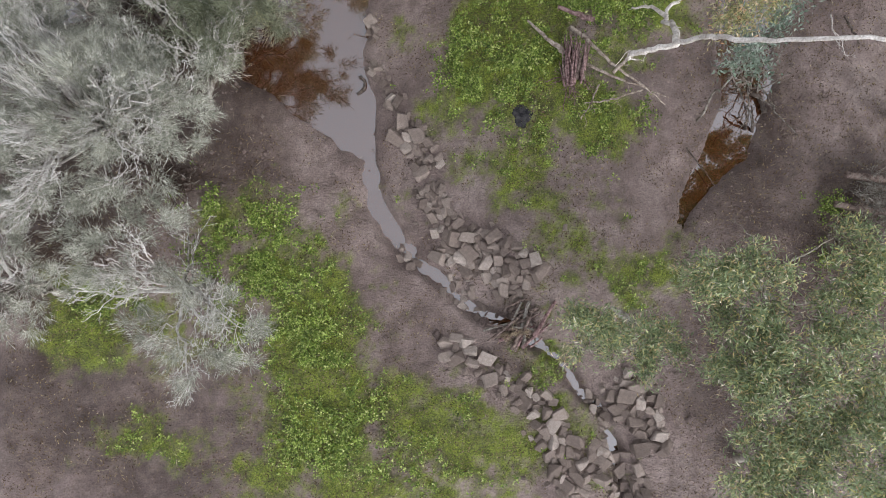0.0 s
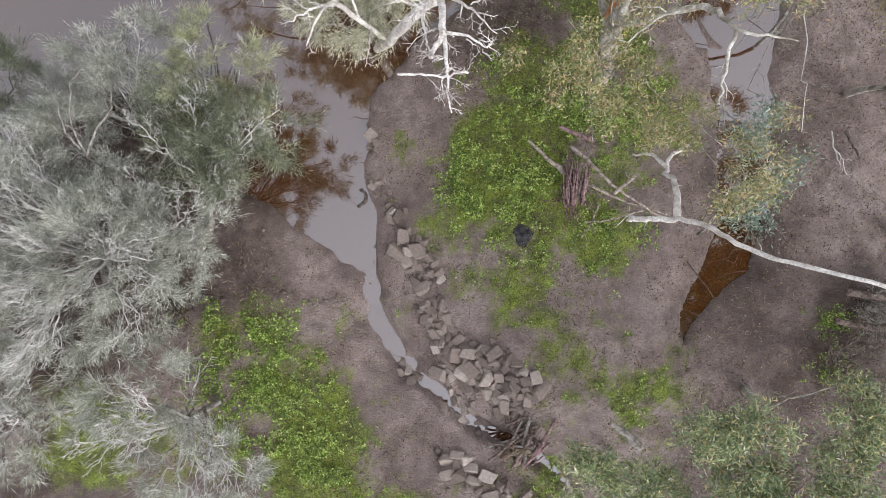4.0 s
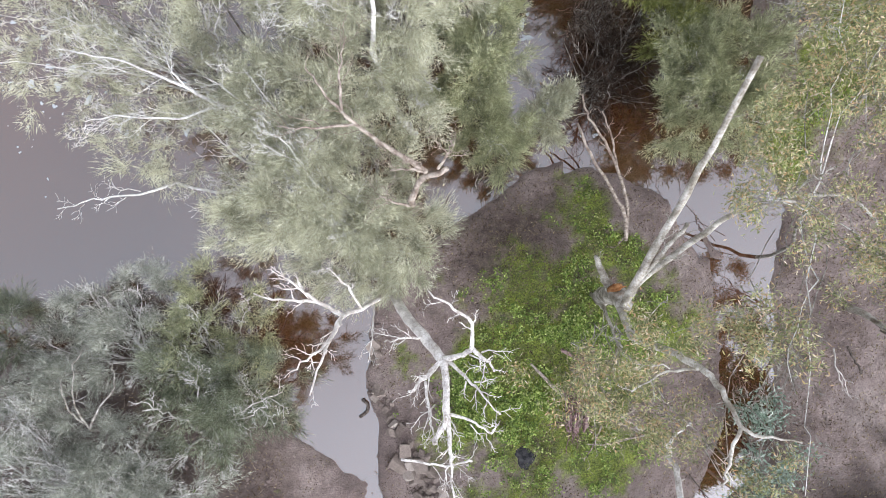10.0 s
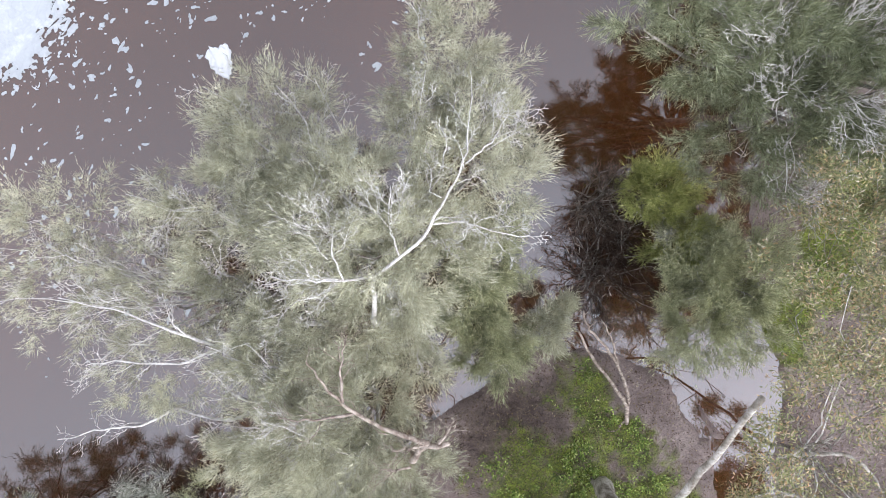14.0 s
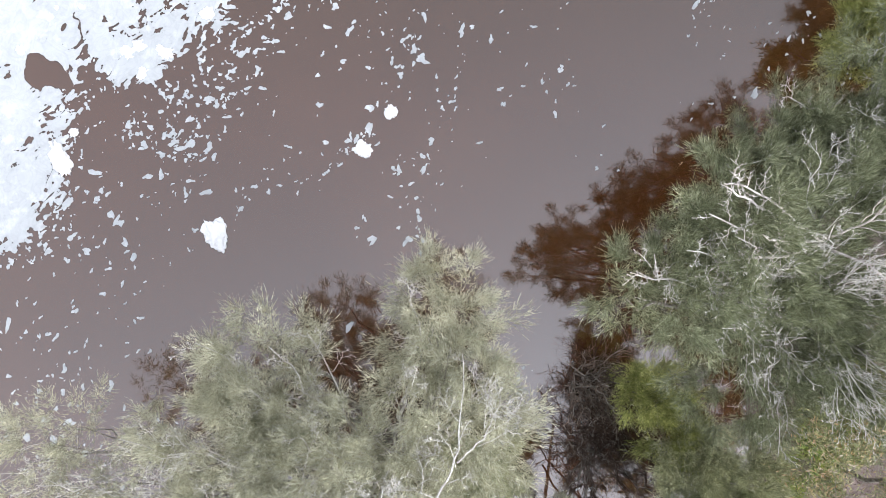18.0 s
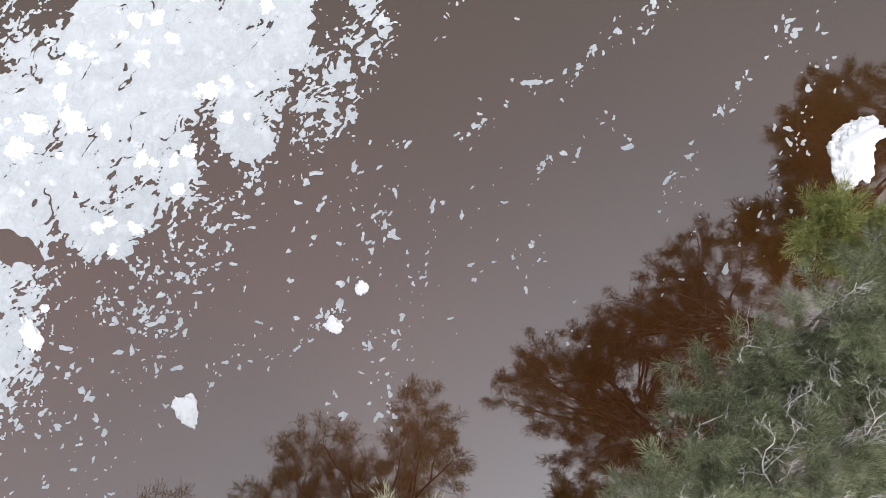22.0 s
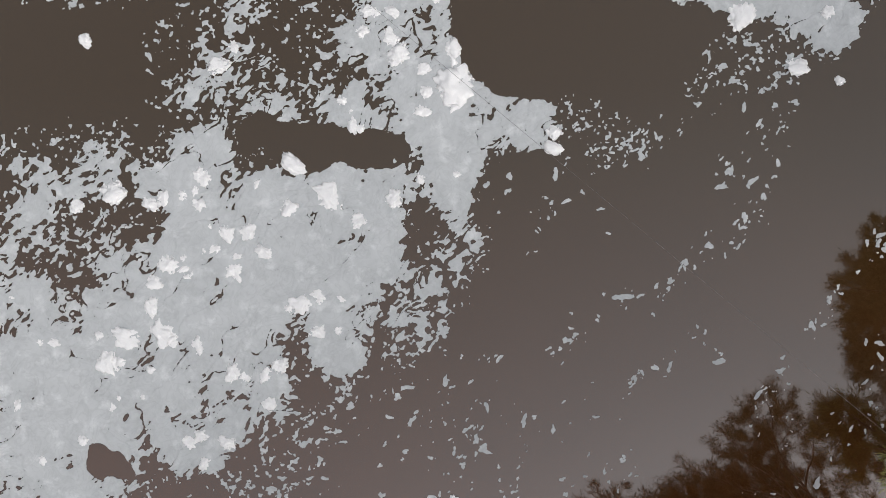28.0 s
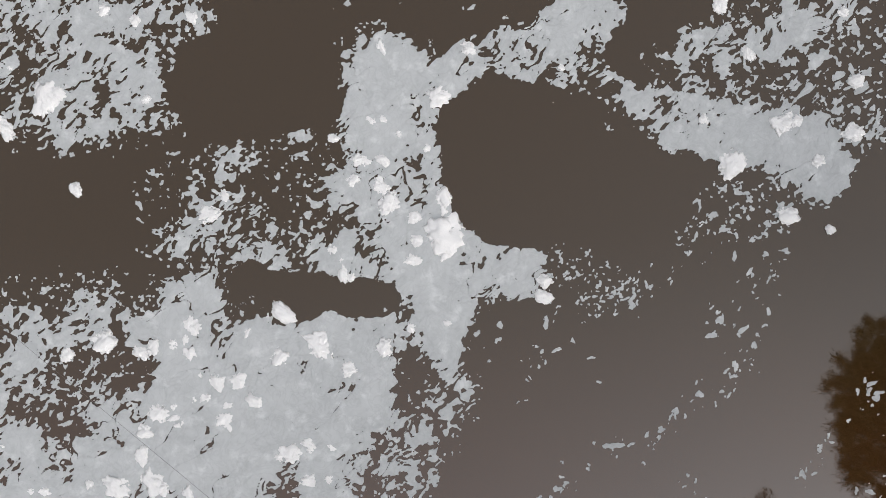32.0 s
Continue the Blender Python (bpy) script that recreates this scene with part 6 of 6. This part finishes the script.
# single flecks: small ragged discs strung out along the current
rf = np.random.default_rng(77)
fp = []
for ax, ay, bx, by, r, many in STRINGS:
    d = np.array([bx - ax, by - ay])
    ln = np.hypot(*d)
    n = int(many * ln)
    u = np.clip(np.repeat(rf.random(n // 3 + 1), 3)[:n] + rf.normal(0, 0.10 / ln, n), 0, 1)
    fp.append(np.array([ax, ay]) + u[:, None] * d + rf.normal(0, r, (n, 2)))
drift = np.column_stack([rf.uniform(-13, 12, 1500), rf.uniform(12, 42, 1500)])
fp = np.vstack(fp + [drift[fractal(79, drift[:, 0], drift[:, 1], 3.0, 3) > 0.55]])
fp = fp[(height(fp[:, 0], fp[:, 1]) < -0.05) & (capsules(fp[:, 0], fp[:, 1], HOLES, 0.1) == 0)]
sides = 10
ang = np.arange(sides) * 2 * np.pi / sides
size = np.clip(rf.gamma(2.0, 0.017, len(fp)), 0.012, 0.085)
rag = 1 + 0.5 * (rf.random((len(fp), sides)) - 0.5) + 0.35 * np.sin(2 * ang[None] + rf.uniform(0, 6.3, (len(fp), 1))) + 0.22 * np.sin(3 * ang[None] + rf.uniform(0, 6.3, (len(fp), 1)))
tilt = rf.normal(0.8, 0.6, (len(fp), 1))
ex, ey = np.cos(ang)[None] * rag * size[:, None] * rf.uniform(1.0, 2.2, (len(fp), 1)), np.sin(ang)[None] * rag * size[:, None]
rim = np.stack([fp[:, :1] + ex * np.cos(tilt) - ey * np.sin(tilt), fp[:, 1:] + ex * np.sin(tilt) + ey * np.cos(tilt), np.full(ex.shape, 0.004)], -1)
hub = np.column_stack([fp, 0.008 + 0.10 * size])[:, None]
k0, kk = np.arange(len(fp))[:, None] * (sides + 1), np.arange(sides)[None]
tri = np.stack([k0 + sides + 0 * kk, k0 + kk, k0 + (kk + 1) % sides], -1).reshape(-1, 3)
tagged(new("foam_flecks", mesh_of("foam_flecks", np.concatenate([rim, hub], 1), [tri], FOAM)), "small grey-white foam flecks strung along the current", "foam", kind="stuff")


def clump_mesh(seed):
    rng = np.random.default_rng(seed)
    bm = bmesh.new()
    bmesh.ops.create_icosphere(bm, subdivisions=4, radius=1.0)
    off = Vector(rng.uniform(-50, 50, 3))
    for v in bm.verts:
        n = noise.noise(v.co * 1.3 + off) * 0.55 + noise.noise(v.co * 3.2 + off) * 0.34 + noise.noise(v.co * 9 + off) * 0.22 + noise.noise(v.co * 23 + off) * 0.14
        v.co *= 1 + n
        v.co.z = max(v.co.z, 0) ** 1.6 * 0.22 + noise.noise(v.co * 6 + off) * 0.035
    me = bpy.data.meshes.new("foam_clump")
    bm.to_mesh(me)
    bm.free()
    me.materials.append(CLUMP)
    me.polygons.foreach_set("use_smooth", np.ones(len(me.polygons), bool))
    return me


CLUMPS = [clump_mesh(700 + k) for k in range(8)]
LUMPS_A = [(-10.21, 41.04, 0.19), (-12.78, 38.83, 0.35), (-11.90, 36.26, 0.18), (-11.09, 31.92, 0.35), (-9.57, 29.91, 0.27), (-6.03, 32.76, 0.27), (-5.03, 31.84, 0.32), (-3.14, 31.76, 0.31), (-1.45, 34.98, 0.53), (-1.61, 38.88, 0.31), (6.75, 36.98, 0.35), (8.36, 35.49, 0.24), (10.18, 37.87, 0.26), (10.27, 39.32, 0.24), (8.20, 38.11, 0.32), (9.20, 37.07, 0.27), (-4.02, 36.50, 0.24), (-3.89, 37.10, 0.19), (-4.58, 37.71, 0.14), (-3.22, 40.28, 0.18), (-0.72, 40.23, 0.19), (7.23, 40.12, 0.21), (-7.88, 30.80, 0.26), (-6.83, 30.23, 0.26), (-10.77, 27.82, 0.29), (-5.79, 28.79, 0.24)]
LUMPS_B = [(12.55, 26.9, 0.55), (12.75, 27.45, 0.48), (12.35, 26.35, 0.42), (1.37, 33.21, 0.21), (-8.12, 35.54, 0.21), (-12.38, 38.99, 0.21), (-9.89, 38.83, 0.16), (-13.94, 37.98, 0.24), (-2.33, 34.25, 0.19), (-1.45, 36.02, 0.24), (-2.97, 35.86, 0.32), (-3.14, 37.07, 0.21), (-7.56, 30.10, 0.16), (8.60, 38.19, 0.19), (6.43, 41.52, 0.18), (-10.05, 31.60, 0.19), (-12.14, 31.55, 0.16), (-8.60, 41.16, 0.16), (-2.26, 22.07, 0.23), (-11.98, 24.88, 0.19), (-11.26, 27.13, 0.29), (-13.11, 24.32, 0.16), (-10.46, 22.55, 0.14), (-7.72, 26.81, 0.24), (-8.93, 24.83, 0.16), (-11.50, 27.86, 0.16), (1.44, 33.64, 0.24), (9.56, 35.12, 0.16), (-6.44, 19.65, 0.32), (-1.45, 23.14, 0.19), (-10.86, 21.82, 0.35), (-8.61, 25.01, 0.19)]
rngc = np.random.default_rng(5)
cand = np.column_stack([rngc.uniform(-15, 11, 900), rngc.uniform(24, 43, 900)])
cand = cand[foam_field(cand[:, 0], cand[:, 1]) > 0.38][:75]
LUMPS_C = [(x, y, rngc.gamma(2.5, 0.04) + 0.05) for x, y in cand]
for k, (x, y, r) in enumerate(LUMPS_A + LUMPS_B + LUMPS_C):
    ob = new("foam_clump", CLUMPS[k % 8])
    ob.matrix_world = pose(x, y, 0.012, 0, 0, rngc.uniform(0, 360)) @ Matrix.Diagonal((r * rngc.uniform(0.7, 1.5), r * rngc.uniform(0.65, 1.1), r * 0.8, 1))
    tagged(ob, "thick white clump of foam floating on the river", "foam clump", "foam clumps on the river")
